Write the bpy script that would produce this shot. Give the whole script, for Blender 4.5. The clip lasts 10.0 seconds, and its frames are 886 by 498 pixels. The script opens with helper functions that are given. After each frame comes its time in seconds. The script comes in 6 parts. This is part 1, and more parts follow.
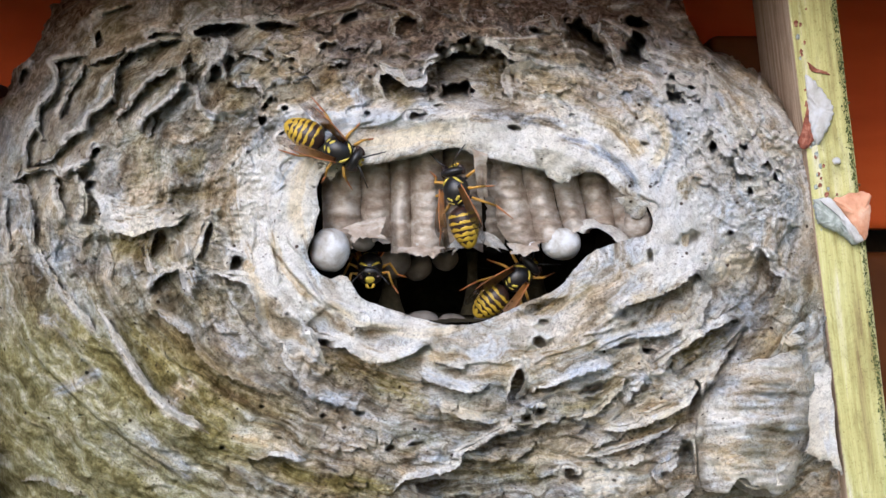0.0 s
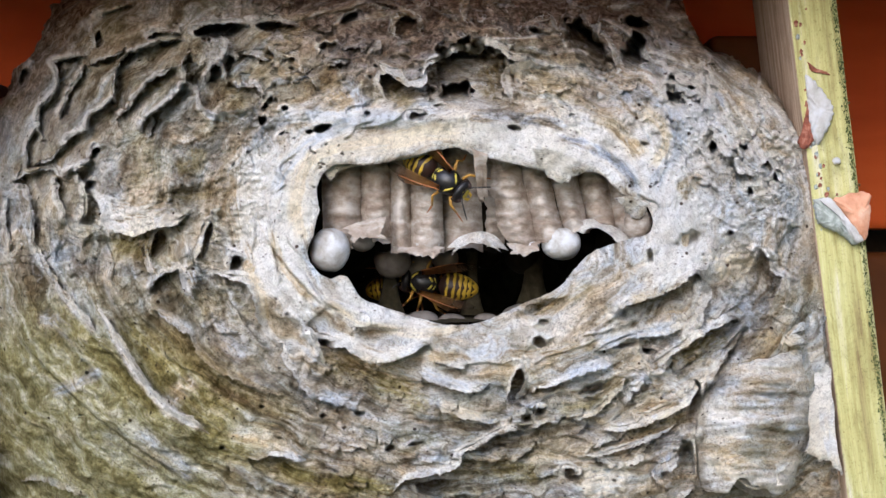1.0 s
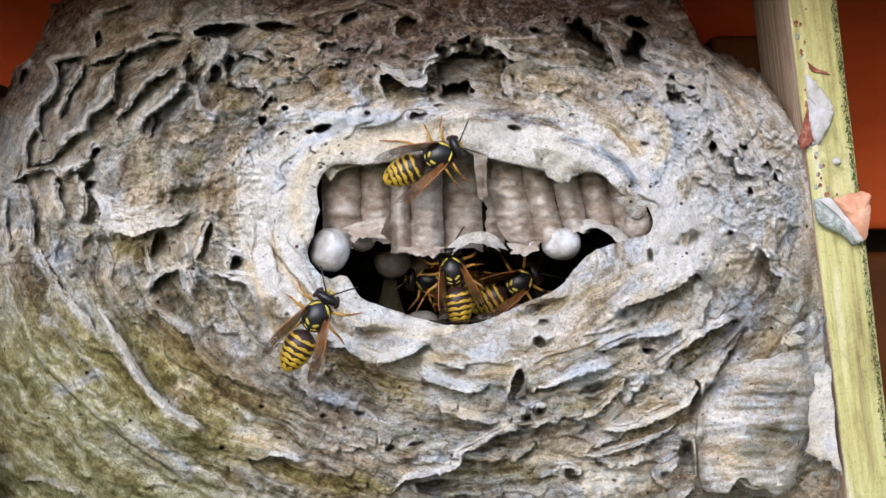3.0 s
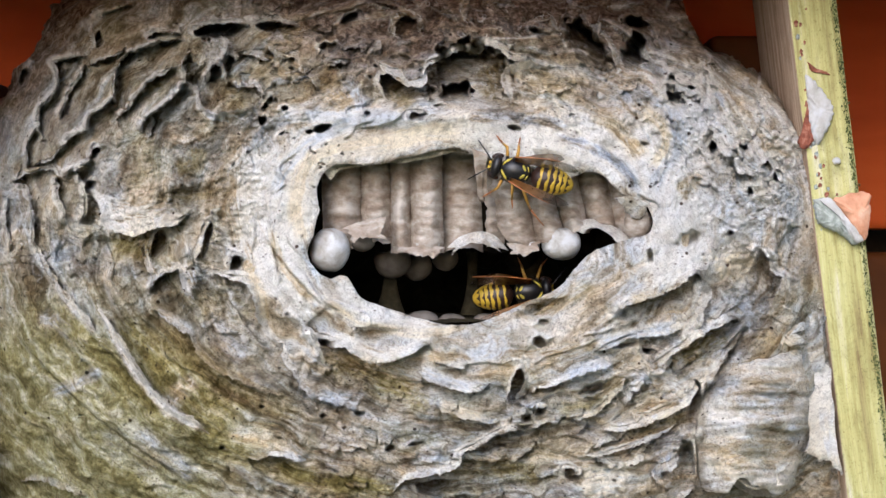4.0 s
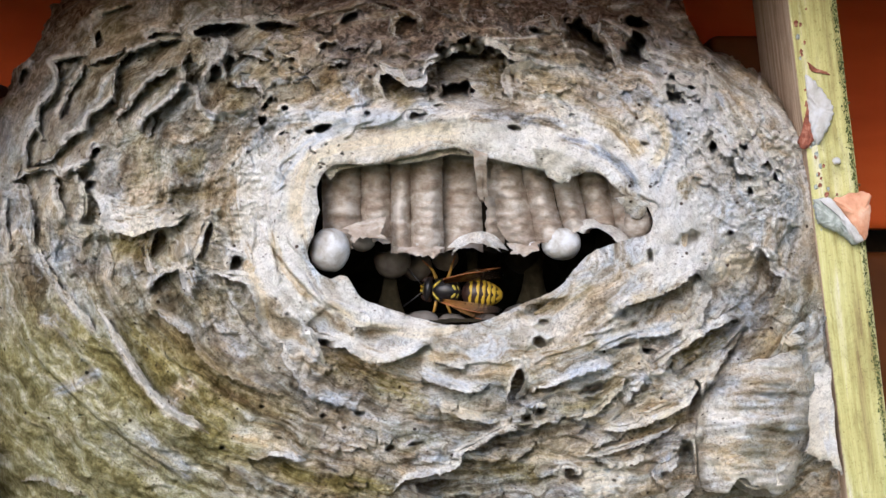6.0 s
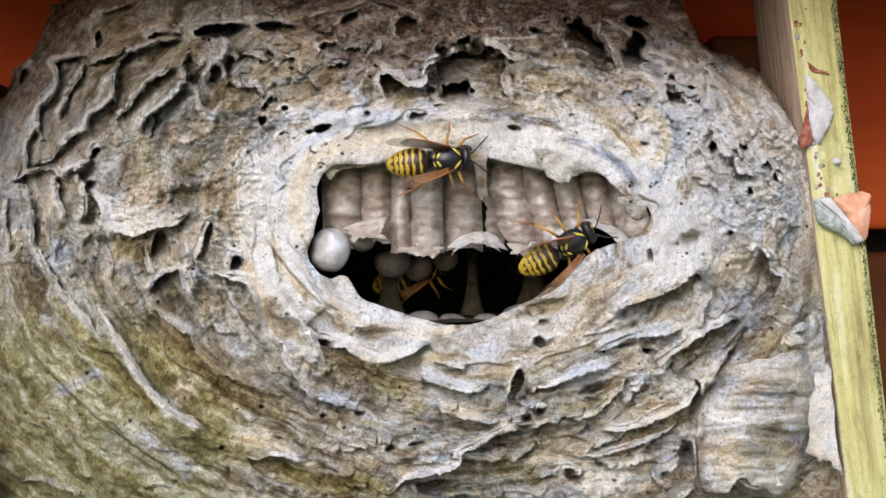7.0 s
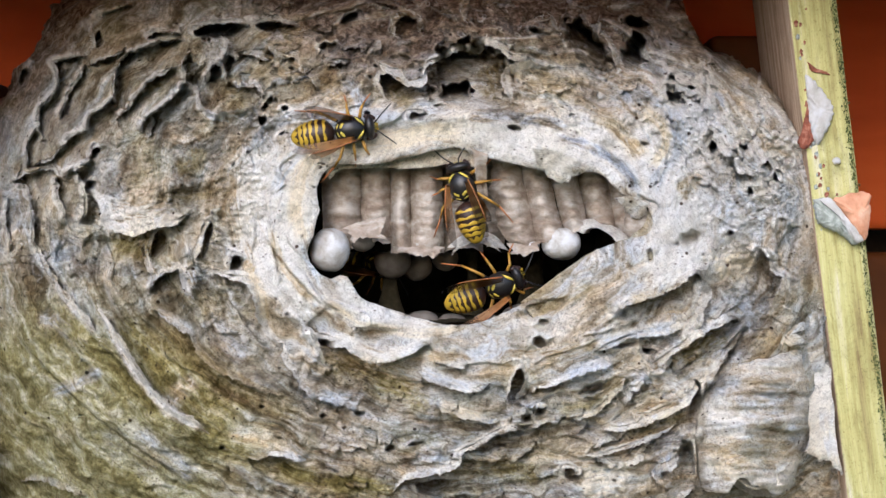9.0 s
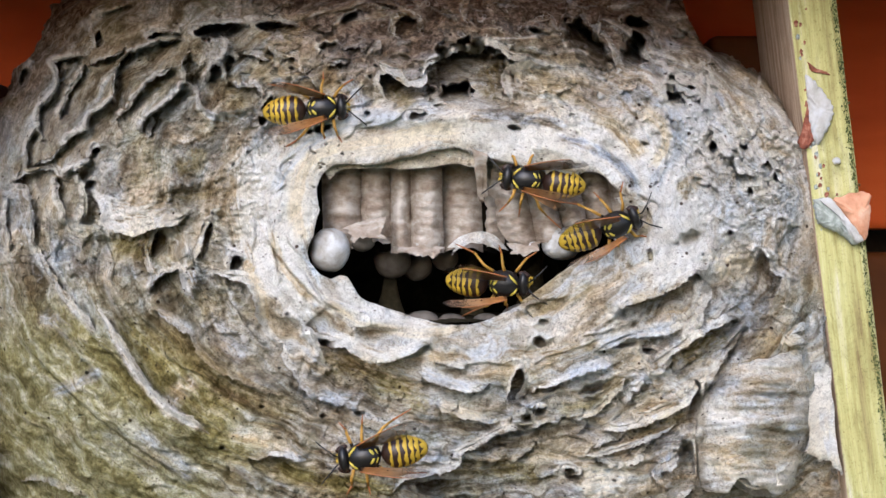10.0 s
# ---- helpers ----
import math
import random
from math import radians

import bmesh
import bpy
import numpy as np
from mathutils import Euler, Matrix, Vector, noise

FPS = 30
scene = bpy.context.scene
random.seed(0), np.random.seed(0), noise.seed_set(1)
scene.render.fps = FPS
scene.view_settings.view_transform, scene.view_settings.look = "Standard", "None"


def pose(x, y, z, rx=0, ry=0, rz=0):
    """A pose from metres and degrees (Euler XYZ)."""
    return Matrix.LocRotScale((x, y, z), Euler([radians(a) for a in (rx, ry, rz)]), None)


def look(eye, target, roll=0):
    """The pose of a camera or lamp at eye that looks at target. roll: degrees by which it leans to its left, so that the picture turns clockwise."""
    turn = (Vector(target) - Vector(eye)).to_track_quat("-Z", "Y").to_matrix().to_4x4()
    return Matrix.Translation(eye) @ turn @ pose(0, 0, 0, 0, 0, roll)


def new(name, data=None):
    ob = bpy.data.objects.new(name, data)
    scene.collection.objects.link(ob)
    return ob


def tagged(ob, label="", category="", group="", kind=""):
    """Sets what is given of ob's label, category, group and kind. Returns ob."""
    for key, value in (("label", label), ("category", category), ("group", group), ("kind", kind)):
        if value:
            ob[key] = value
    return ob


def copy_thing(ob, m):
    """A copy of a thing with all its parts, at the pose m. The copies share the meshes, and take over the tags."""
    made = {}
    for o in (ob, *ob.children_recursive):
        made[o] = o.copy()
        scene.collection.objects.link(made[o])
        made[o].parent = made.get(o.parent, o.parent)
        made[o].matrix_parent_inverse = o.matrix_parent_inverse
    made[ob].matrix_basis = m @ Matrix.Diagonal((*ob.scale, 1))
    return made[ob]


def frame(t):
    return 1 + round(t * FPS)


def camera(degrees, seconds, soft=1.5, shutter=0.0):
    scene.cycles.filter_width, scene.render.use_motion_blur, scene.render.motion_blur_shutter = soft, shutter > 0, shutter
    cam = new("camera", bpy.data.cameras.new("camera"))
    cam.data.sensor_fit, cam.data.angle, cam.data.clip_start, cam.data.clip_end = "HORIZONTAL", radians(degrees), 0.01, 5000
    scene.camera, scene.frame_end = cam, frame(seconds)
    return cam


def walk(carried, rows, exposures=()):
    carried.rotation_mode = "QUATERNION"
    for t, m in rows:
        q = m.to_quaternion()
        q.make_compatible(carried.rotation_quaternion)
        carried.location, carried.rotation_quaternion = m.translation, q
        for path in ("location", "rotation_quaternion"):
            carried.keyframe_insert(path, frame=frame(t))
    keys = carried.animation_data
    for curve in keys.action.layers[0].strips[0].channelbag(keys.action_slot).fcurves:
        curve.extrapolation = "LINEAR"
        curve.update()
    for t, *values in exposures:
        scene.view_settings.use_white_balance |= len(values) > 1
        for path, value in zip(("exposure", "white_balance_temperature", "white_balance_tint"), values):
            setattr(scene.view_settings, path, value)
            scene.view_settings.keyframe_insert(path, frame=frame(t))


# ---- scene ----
# ---------- camera: it stands still in front of the nest ----------
EYE_BACK = 0.2194          # metres from the eye to the plane of the nest's mouth
cam = camera(30, 10.0, soft=1.5, shutter=0.0)
STAND = look((0, -EYE_BACK, 0), (0, 0, 0))
walk(cam, [(0.0, STAND), (10.0, STAND)], exposures=[(0.0, 0.43, 5100, 16), (2.5, 0.43, 5120, 16), (4.5, 0.42, 5220, 16), (5.5, 0.42, 5220, 16), (7.5, 0.42, 5240, 16), (10.0, 0.42, 5170, 16)])

# ---------- daylight: overcast sky in front of the eaves ----------
world = bpy.data.worlds.new("sky")
scene.world = world
world.use_nodes = True
wn = world.node_tree.nodes
sky = wn.new("ShaderNodeTexSky")
sky.sky_type = 'NISHITA'
sky.sun_disc = False
sky.sun_elevation = radians(31)
sky.sun_rotation = radians(194)
sky.air_density, sky.dust_density, sky.ozone_density = 1.6, 4.0, 1.0
world.node_tree.links.new(sky.outputs[0], wn["Background"].inputs[0])
wn["Background"].inputs[1].default_value = 0.15

sun = new("sun", bpy.data.lights.new("sun", 'SUN'))
sun.data.energy, sun.data.angle, sun.data.color = 1.15, radians(45), (1.0, 0.965, 0.91)
sun.matrix_world = look((-0.42, -1.0, 0.62), (0, 0, 0))

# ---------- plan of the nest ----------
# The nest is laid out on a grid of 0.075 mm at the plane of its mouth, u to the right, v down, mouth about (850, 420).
U = 0.000075


def at(u, v, y=0.0):
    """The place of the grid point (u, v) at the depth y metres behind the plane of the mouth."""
    k = 1 + y / EYE_BACK
    return Vector(((u - 784) * U * k, y, (441 - v) * U * k))


def spline(pts, n=12):
    """A smooth line through a few points."""
    p = np.array(pts, float)
    p = np.vstack([2 * p[0] - p[1], p, 2 * p[-1] - p[-2]])
    out = []
    t = np.linspace(0, 1, n, endpoint=False)[:, None]
    for a, b, c, d in zip(p[:-3], p[1:-2], p[2:-1], p[3:]):
        out.append(0.5 * (2 * b + (c - a) * t + (2 * a - 5 * b + 4 * c - d) * t ** 2 + (3 * b - a - 3 * c + d) * t ** 3))
    return np.vstack(out + [p[-2:-1]])


_table = np.random.RandomState(7).rand(4096)


def noise3(x, y, z):
    """Value noise, 0 to 1, on arrays."""
    xi, yi, zi = np.floor(x).astype(int), np.floor(y).astype(int), np.floor(z).astype(int)
    fx, fy, fz = x - xi, y - yi, z - zi
    fx, fy, fz = (f * f * (3 - 2 * f) for f in (fx, fy, fz))

    def corner(i, j, k):
        return _table[((xi + i) * 73 + (yi + j) * 1151 + (zi + k) * 2953 + ((xi + i) * (yi + j + 17) * 31)) % 4096]
    a = corner(0, 0, 0) * (1 - fx) + corner(1, 0, 0) * fx
    b = corner(0, 1, 0) * (1 - fx) + corner(1, 1, 0) * fx
    c = corner(0, 0, 1) * (1 - fx) + corner(1, 0, 1) * fx
    d = corner(0, 1, 1) * (1 - fx) + corner(1, 1, 1) * fx
    return (a * (1 - fy) + b * fy) * (1 - fz) + (c * (1 - fy) + d * fy) * fz


def fbm(x, y, z=0.0, octaves=3):
    z = np.zeros_like(x) + z
    total, amp, norm = 0, 1.0, 0
    for o in range(octaves):
        total = total + amp * noise3(x * 2 ** o + 13.7 * o, y * 2 ** o + 5.1 * o, z * 2 ** o + 3.3 * o)
        norm += amp
        amp *= 0.5
    return total / norm * 2 - 1


def smooth(a, b, x):
    t = np.clip((x - a) / (b - a), 0, 1)
    return t * t * (3 - 2 * t)


# ---------- node materials ----------
def material(name, rough=0.8, metal=0.0):
    m = bpy.data.materials.new(name)
    m.use_nodes = True
    b = m.node_tree.nodes["Principled BSDF"]
    b.inputs["Roughness"].default_value = rough
    b.inputs["Metallic"].default_value = metal
    return m, m.node_tree.nodes, m.node_tree.links, b


def node(nodes, kind, **sets):
    n = nodes.new(kind)
    for k, v in sets.items():
        n.inputs[k].default_value = v
    return n


def ramp(nodes, stops):
    r = nodes.new("ShaderNodeValToRGB")
    e = r.color_ramp.elements
    while len(e) < len(stops):
        e.new(0.5)
    for el, (p, c) in zip(e, stops):
        el.position, el.color = p, (*c, 1)
    return r


def mixc(nodes, links, fac, a, b, blend='MIX'):
    n = nodes.new("ShaderNodeMix")
    n.data_type, n.blend_type = 'RGBA', blend
    for sock, v in ((n.inputs[0], fac), (n.inputs[6], a), (n.inputs[7], b)):
        if isinstance(v, (int, float)):
            sock.default_value = v
        elif isinstance(v, tuple):
            sock.default_value = (*v, 1)
        else:
            links.new(v, sock)
    return n.outputs[2]


def scaled(nodes, links, out, k, off=0.0):
    n = nodes.new("ShaderNodeMath")
    n.operation, n.use_clamp = 'MULTIPLY_ADD', True
    links.new(out, n.inputs[0])
    n.inputs[1].default_value, n.inputs[2].default_value = k, off
    return n.outputs[0]


def bumped(nodes, links, b, layers):
    """Bump from (height output, strength, distance in metres) layers."""
    last = None
    for h, s, d in layers:
        n = node(nodes, "ShaderNodeBump", Strength=s, Distance=d)
        links.new(h, n.inputs["Height"])
        if last:
            links.new(last, n.inputs["Normal"])
        last = n.outputs[0]
    links.new(last, b.inputs["Normal"])


def coords(nodes, links, scale=(1, 1, 1)):
    tc, mp = nodes.new("ShaderNodeTexCoord"), nodes.new("ShaderNodeMapping")
    links.new(tc.outputs["Object"], mp.inputs[0])
    mp.inputs["Scale"].default_value = scale
    return mp.outputs[0]


def tex(nodes, links, vec, scale, detail=3.0, rough=0.55, distortion=0.0):
    n = node(nodes, "ShaderNodeTexNoise", Scale=scale, Detail=detail, Roughness=rough, Distortion=distortion)
    if vec is not None:
        links.new(vec, n.inputs["Vector"])
    return n.outputs[0]


def paper_material():
    """Chewed-wood paper: bands of grey, cream, tan and bluish fibre along the growth lines, felted and flecked."""
    m, n, l, b = material("wasp_paper", 0.93)
    flow = n.new("ShaderNodeAttribute")
    flow.attribute_name = "flow"
    tone = n.new("ShaderNodeAttribute")
    tone.attribute_name = "tone"
    sep = n.new("ShaderNodeSeparateColor")
    l.new(tone.outputs["Color"], sep.inputs[0])
    obj = coords(n, l)
    stripe = tex(n, l, flow.outputs["Vector"], 0.8, 3.0, 0.6, 0.5)
    felt = tex(n, l, obj, 560.0, 5.0, 0.72, 0.7)
    mixed = n.new("ShaderNodeMix")
    mixed.inputs[0].default_value = 0.40
    l.new(stripe, mixed.inputs[2])
    l.new(felt, mixed.inputs[3])
    band = mixed.outputs[0]
    c = ramp(n, [(0.38, (0.10, 0.075, 0.05)), (0.45, (0.22, 0.185, 0.145)), (0.50, (0.36, 0.33, 0.285)),
                 (0.54, (0.46, 0.44, 0.41)), (0.59, (0.60, 0.58, 0.56)), (0.65, (0.78, 0.765, 0.75))])
    l.new(band, c.inputs[0])
    tint = n.new("ShaderNodeMix")
    tint.inputs[0].default_value = 0.5
    l.new(tex(n, l, flow.outputs["Vector"], 0.55, 2.0, 0.5, 0.4), tint.inputs[2])
    l.new(tex(n, l, obj, 110.0, 4.0, 0.66, 1.0), tint.inputs[3])
    hue = tint.outputs[0]
    warm = ramp(n, [(0.40, (0.78, 0.88, 1.0)), (0.47, (0.95, 0.975, 1.0)), (0.53, (1.0, 0.96, 0.88)), (0.61, (1.0, 0.865, 0.66))])
    l.new(hue, warm.inputs[0])
    col = mixc(n, l, 0.9, c.outputs[0], warm.outputs[0], 'MULTIPLY')
    moss = ramp(n, [(0.40, (0.12, 0.105, 0.035)), (0.48, (0.235, 0.215, 0.085)), (0.54, (0.35, 0.335, 0.175)), (0.61, (0.54, 0.53, 0.40))])
    l.new(band, moss.inputs[0])
    col = mixc(n, l, sep.outputs[0], col, moss.outputs[0])
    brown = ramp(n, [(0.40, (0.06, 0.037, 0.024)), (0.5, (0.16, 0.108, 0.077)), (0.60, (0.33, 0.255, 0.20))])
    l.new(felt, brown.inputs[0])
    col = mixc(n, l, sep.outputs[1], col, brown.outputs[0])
    pale = ramp(n, [(0.38, (0.40, 0.34, 0.26)), (0.46, (0.64, 0.595, 0.51)), (0.52, (0.70, 0.68, 0.64)), (0.60, (0.77, 0.775, 0.79))])
    streak = tex(n, l, flow.outputs["Vector"], 1.3, 2.0, 0.5, 0.2)
    l.new(streak, pale.inputs[0])
    col = mixc(n, l, sep.outputs[2], col, mixc(n, l, 0.7, pale.outputs[0], warm.outputs[0], 'MULTIPLY'))
    fresh = ramp(n, [(0.72, (0, 0, 0)), (1.0, (0.85, 0.85, 0.85))])
    l.new(sep.outputs[2], fresh.inputs[0])
    col = mixc(n, l, fresh.outputs[0], col, (0.76, 0.745, 0.71))
    # grain of single fibres, stains and dark flecks
    fibre = tex(n, l, flow.outputs["Vector"], 3.2, 3.0, 0.7, 1.5)
    fuzz = tex(n, l, obj, 1500.0, 5.0, 0.75, 1.6)
    grain = ramp(n, [(0.37, (0.46, 0.43, 0.39)), (0.47, (0.94, 0.93, 0.92)), (0.62, (1.2, 1.19, 1.17))])
    l.new(fuzz, grain.inputs[0])
    col = mixc(n, l, 0.9, col, grain.outputs[0], 'MULTIPLY')
    thread = ramp(n, [(0.41, (0.55, 0.50, 0.44)), (0.49, (1, 1, 1)), (0.6, (1.12, 1.11, 1.09))])
    l.new(fibre, thread.inputs[0])
    col = mixc(n, l, 0.38, col, thread.outputs[0], 'MULTIPLY')
    stain = ramp(n, [(0.36, (0.62, 0.55, 0.46)), (0.5, (1, 1, 1))])
    l.new(tex(n, l, obj, 210.0, 4.0, 0.65, 0.8), stain.inputs[0])
    col = mixc(n, l, 0.5, col, stain.outputs[0], 'MULTIPLY')
    # The palest paper is lightened again, on edges for light shining through.
    clean = ramp(n, [(0.78, (0, 0, 0)), (1.0, (0.32, 0.32, 0.32))])
    l.new(sep.outputs[2], clean.inputs[0])
    col = mixc(n, l, clean.outputs[0], col, (0.78, 0.765, 0.73))
    vor = node(n, "ShaderNodeTexVoronoi", Scale=300.0, Randomness=1.0)
    l.new(obj, vor.inputs["Vector"])
    dot = ramp(n, [(0.06, (0.10, 0.07, 0.055)), (0.10, (1, 1, 1))])
    l.new(vor.outputs["Distance"], dot.inputs[0])
    few = ramp(n, [(0.37, (0, 0, 0)), (0.45, (1, 1, 1))])
    l.new(tex(n, l, obj, 120.0, 2.0), few.inputs[0])
    col = mixc(n, l, few.outputs[0], col, mixc(n, l, 1.0, col, dot.outputs[0], 'MULTIPLY'))
    fleck = node(n, "ShaderNodeTexVoronoi", Scale=640.0, Randomness=1.0)
    l.new(coords(n, l, (1.0, 1.0, 1.9)), fleck.inputs["Vector"])
    dash = ramp(n, [(0.09, (0.16, 0.125, 0.10)), (0.15, (1, 1, 1))])
    l.new(fleck.outputs["Distance"], dash.inputs[0])
    some = ramp(n, [(0.47, (0, 0, 0)), (0.55, (0.9, 0.9, 0.9))])
    l.new(tex(n, l, obj, 170.0, 3.0), some.inputs[0])
    col = mixc(n, l, some.outputs[0], col, mixc(n, l, 1.0, col, dash.outputs[0], 'MULTIPLY'))
    kind = ramp(n, [(0.05, (0.80, 0.87, 1.0)), (0.45, (1, 1, 1)), (0.6, (1.0, 0.98, 0.92)), (0.95, (1.0, 0.91, 0.72))])
    l.new(tone.outputs["Alpha"], kind.inputs[0])
    col = mixc(n, l, 0.9, col, kind.outputs[0], 'MULTIPLY')
    l.new(col, b.inputs["Base Color"])
    b.inputs["Specular IOR Level"].default_value = 0.15
    bumped(n, l, b, [(band, 0.5, 0.0006), (felt, 0.3, 0.0005), (fibre, 0.25, 0.0003), (fuzz, 0.9, 0.0005)])
    return m


PAPER = paper_material()


def comb_material():
    m, n, l, b = material("comb_paper", 0.9)
    obj = coords(n, l)
    rings = tex(n, l, coords(n, l, (0.5, 0.3, 1.0)), 700.0, 4.0, 0.6, 0.3)
    c = ramp(n, [(0.34, (0.27, 0.21, 0.16)), (0.45, (0.36, 0.30, 0.245)), (0.54, (0.43, 0.375, 0.32)), (0.66, (0.53, 0.485, 0.43))])
    l.new(rings, c.inputs[0])
    patch = tex(n, l, obj, 520.0, 4.0, 0.65)
    st = ramp(n, [(0.40, (0.62, 0.58, 0.52)), (0.50, (1, 1, 1)), (0.6, (1.06, 1.06, 1.08))])
    l.new(patch, st.inputs[0])
    col = mixc(n, l, 0.5, c.outputs[0], st.outputs[0], 'MULTIPLY')
    l.new(col, b.inputs["Base Color"])
    bumped(n, l, b, [(rings, 0.5, 0.0004), (tex(n, l, obj, 1500.0, 5.0, 0.72, 0.6), 0.6, 0.0003)])
    return m


COMB = comb_material()


def plain_noise(name, stops, scale, rough, bump=0.3, dist=0.0002, stretch=(1, 1, 1), detail=4.0, fine=2400.0):
    """A mottled surface: a ramp of colours over stretched noise, with fine relief."""
    m, n, l, b = material(name, rough)
    v = coords(n, l, stretch)
    f = tex(n, l, v, scale, detail, 0.62, 0.3)
    c = ramp(n, stops)
    l.new(f, c.inputs[0])
    l.new(c.outputs[0], b.inputs["Base Color"])
    bumped(n, l, b, [(f, bump, dist), (tex(n, l, coords(n, l), fine, 3.0), bump, dist * 0.4)])
    return m


# Shade of the nest's inside put into near-black paper.
INNER_SHADE = plain_noise("inner_shade_paper", [(0.35, (0.005, 0.0036, 0.0022)), (0.55, (0.013, 0.0095, 0.006)), (0.75, (0.028, 0.021, 0.014))], 300, 0.95, 0.4, 0.0003)
# Olive comb paper, darkened for the dim light on slab and pillars.
PILLAR = plain_noise("shade_dark_comb", [(0.3, (0.016, 0.013, 0.007)), (0.55, (0.034, 0.028, 0.015)), (0.75, (0.06, 0.05, 0.028))], 700, 0.9, 0.4, 0.0002)
# Cap silk darkened for the shade inside the mouth.
DIMSILK = plain_noise("shade_dim_silk", [(0.3, (0.10, 0.085, 0.07)), (0.6, (0.19, 0.165, 0.14)), (0.8, (0.25, 0.22, 0.19))], 420, 0.7, 0.4, 0.00015)
SILK = plain_noise("cap_silk", [(0.38, (0.34, 0.31, 0.27)), (0.48, (0.47, 0.455, 0.43)), (0.60, (0.60, 0.60, 0.61))], 330, 0.85, 0.6, 0.0003)
ORANGE = plain_noise("orange_paint", [(0.3, (0.48, 0.068, 0.010)), (0.55, (0.60, 0.095, 0.014)), (0.75, (0.64, 0.12, 0.02))], 60, 0.55, 0.2, 0.0003, (0.3, 1, 1))
# Orange paint darkened to brown; the shade is put into the colour.
SHADE_BROWN = plain_noise("shade_brown", [(0.3, (0.065, 0.020, 0.004)), (0.55, (0.11, 0.033, 0.006)), (0.75, (0.14, 0.045, 0.010))], 60, 0.6, 0.2, 0.0003, (0.3, 1, 1))
# Near-black gap fill; beside the nest it stands in for shade.
DARKGAP = plain_noise("dark_gap_fill", [(0.3, (0.02, 0.015, 0.012)), (0.7, (0.06, 0.045, 0.035))], 200, 0.9)
for paint in (ORANGE, SHADE_BROWN, INNER_SHADE, COMB, PILLAR):
    paint.node_tree.nodes["Principled BSDF"].inputs["Specular IOR Level"].default_value = 0.12
GRASS = plain_noise("lawn", [(0.3, (0.04, 0.06, 0.02)), (0.7, (0.12, 0.14, 0.06))], 3, 0.95, 0.2, 0.01)


def mesh_object(name, verts, faces, mat, parent=None, smooth_on=True):
    me = bpy.data.meshes.new(name)
    me.from_pydata([tuple(v) for v in verts], [], faces)
    if smooth_on:
        me.polygons.foreach_set("use_smooth", [True] * len(me.polygons))
    for mm in (mat if isinstance(mat, (list, tuple)) else [mat]):
        me.materials.append(mm)
    ob = new(name, me)
    if parent:
        ob.parent = parent
    return ob


def part(name, bm, mat, parent, label="", flat=False):
    """Links a bmesh as one mesh object under a thing or a part."""
    me = bpy.data.meshes.new(name)
    bm.to_mesh(me)
    bm.free()
    if not flat:
        me.polygons.foreach_set("use_smooth", [True] * len(me.polygons))
    for mm in (mat if isinstance(mat, (list, tuple)) else [mat]):
        me.materials.append(mm)
    ob = new(name, me)
    if parent is not None:
        ob.parent = parent
    if label:
        ob["label"] = label
    return ob
# ---------- the nest's envelope ----------
STEP = 1.7
us = np.arange(-30, 1500, STEP)
vs = np.arange(-60, 945, STEP)
GU, GV = np.meshgrid(us, vs)
H = np.zeros_like(GU)          # millimetres towards the open air
EDGE = np.zeros_like(GU)       # how much of the pale torn edge shows
def wobble_u(u, v):
    return 2.8 * fbm(u / 22, v / 22, 1.5, 3) + 2.0 * fbm(u / 7, v / 7, 2.5, 3)


def wobble_v(u, v):
    return 2.8 * fbm(u / 22, v / 22, 9.5, 3) + 2.0 * fbm(u / 7, v / 7, 7.5, 3)


WOB_U, WOB_V = GU + wobble_u(GU, GV), GV + wobble_v(GU, GV)

crumple0 = fbm(GU / 26, GV / 26, 31.0, 3)

# growth lines run round the mouth
FU, FV = (GU - 840) / 1.5, GV - 400
TURN = np.arctan2(FV, FU)
RING = np.hypot(FU, FV) + 26 * fbm(GU / 230, GV / 230, 2.2, 3) + 9 * fbm(GU / 60, GV / 60, 4.2, 2)
FLOW_A = np.cos(TURN) * 3.6 + 0.5 * fbm(GU / 45, GV / 45, 12.2, 2)
FLOW_B = np.sin(TURN) * 3.6 + 0.5 * fbm(GU / 45, GV / 45, 17.2, 2)
FLOW_C = RING / 15.0 + 0.9 * fbm(GU / 38, GV / 38, 21.2, 2)

MOUTH = spline([(565, 372), (562, 330), (590, 294), (660, 291), (730, 277), (800, 262), (838, 274), (866, 280), (935, 296), (1005, 312),
                (1055, 305), (1105, 345), (1148, 368), (1150, 410), (1098, 428), (1040, 452), (990, 508), (925, 538), (850, 570), (780, 573),
                (700, 550), (640, 528), (612, 488), (580, 492), (546, 458), (556, 410), (565, 372)], 8)


def line_distance(line, uu, vv):
    """Signed distance to a line (positive on its right hand as seen from outside) and the share of the way along it."""
    best = np.full(uu.shape, 1e9)
    side = np.zeros(uu.shape)
    along = np.zeros(uu.shape)
    n = len(line) - 1
    for i in range(n):
        a, b = line[i], line[i + 1]
        d = b - a
        ll = d @ d + 1e-9
        t = np.clip(((uu - a[0]) * d[0] + (vv - a[1]) * d[1]) / ll, 0, 1)
        du, dv = uu - a[0] - t * d[0], vv - a[1] - t * d[1]
        q = du * du + dv * dv
        near = q < best
        best = np.where(near, q, best)
        side = np.where(near, np.sign(d[0] * dv - d[1] * du), side)
        along = np.where(near, (i + t) / n, along)
    return np.sqrt(best) * side, along


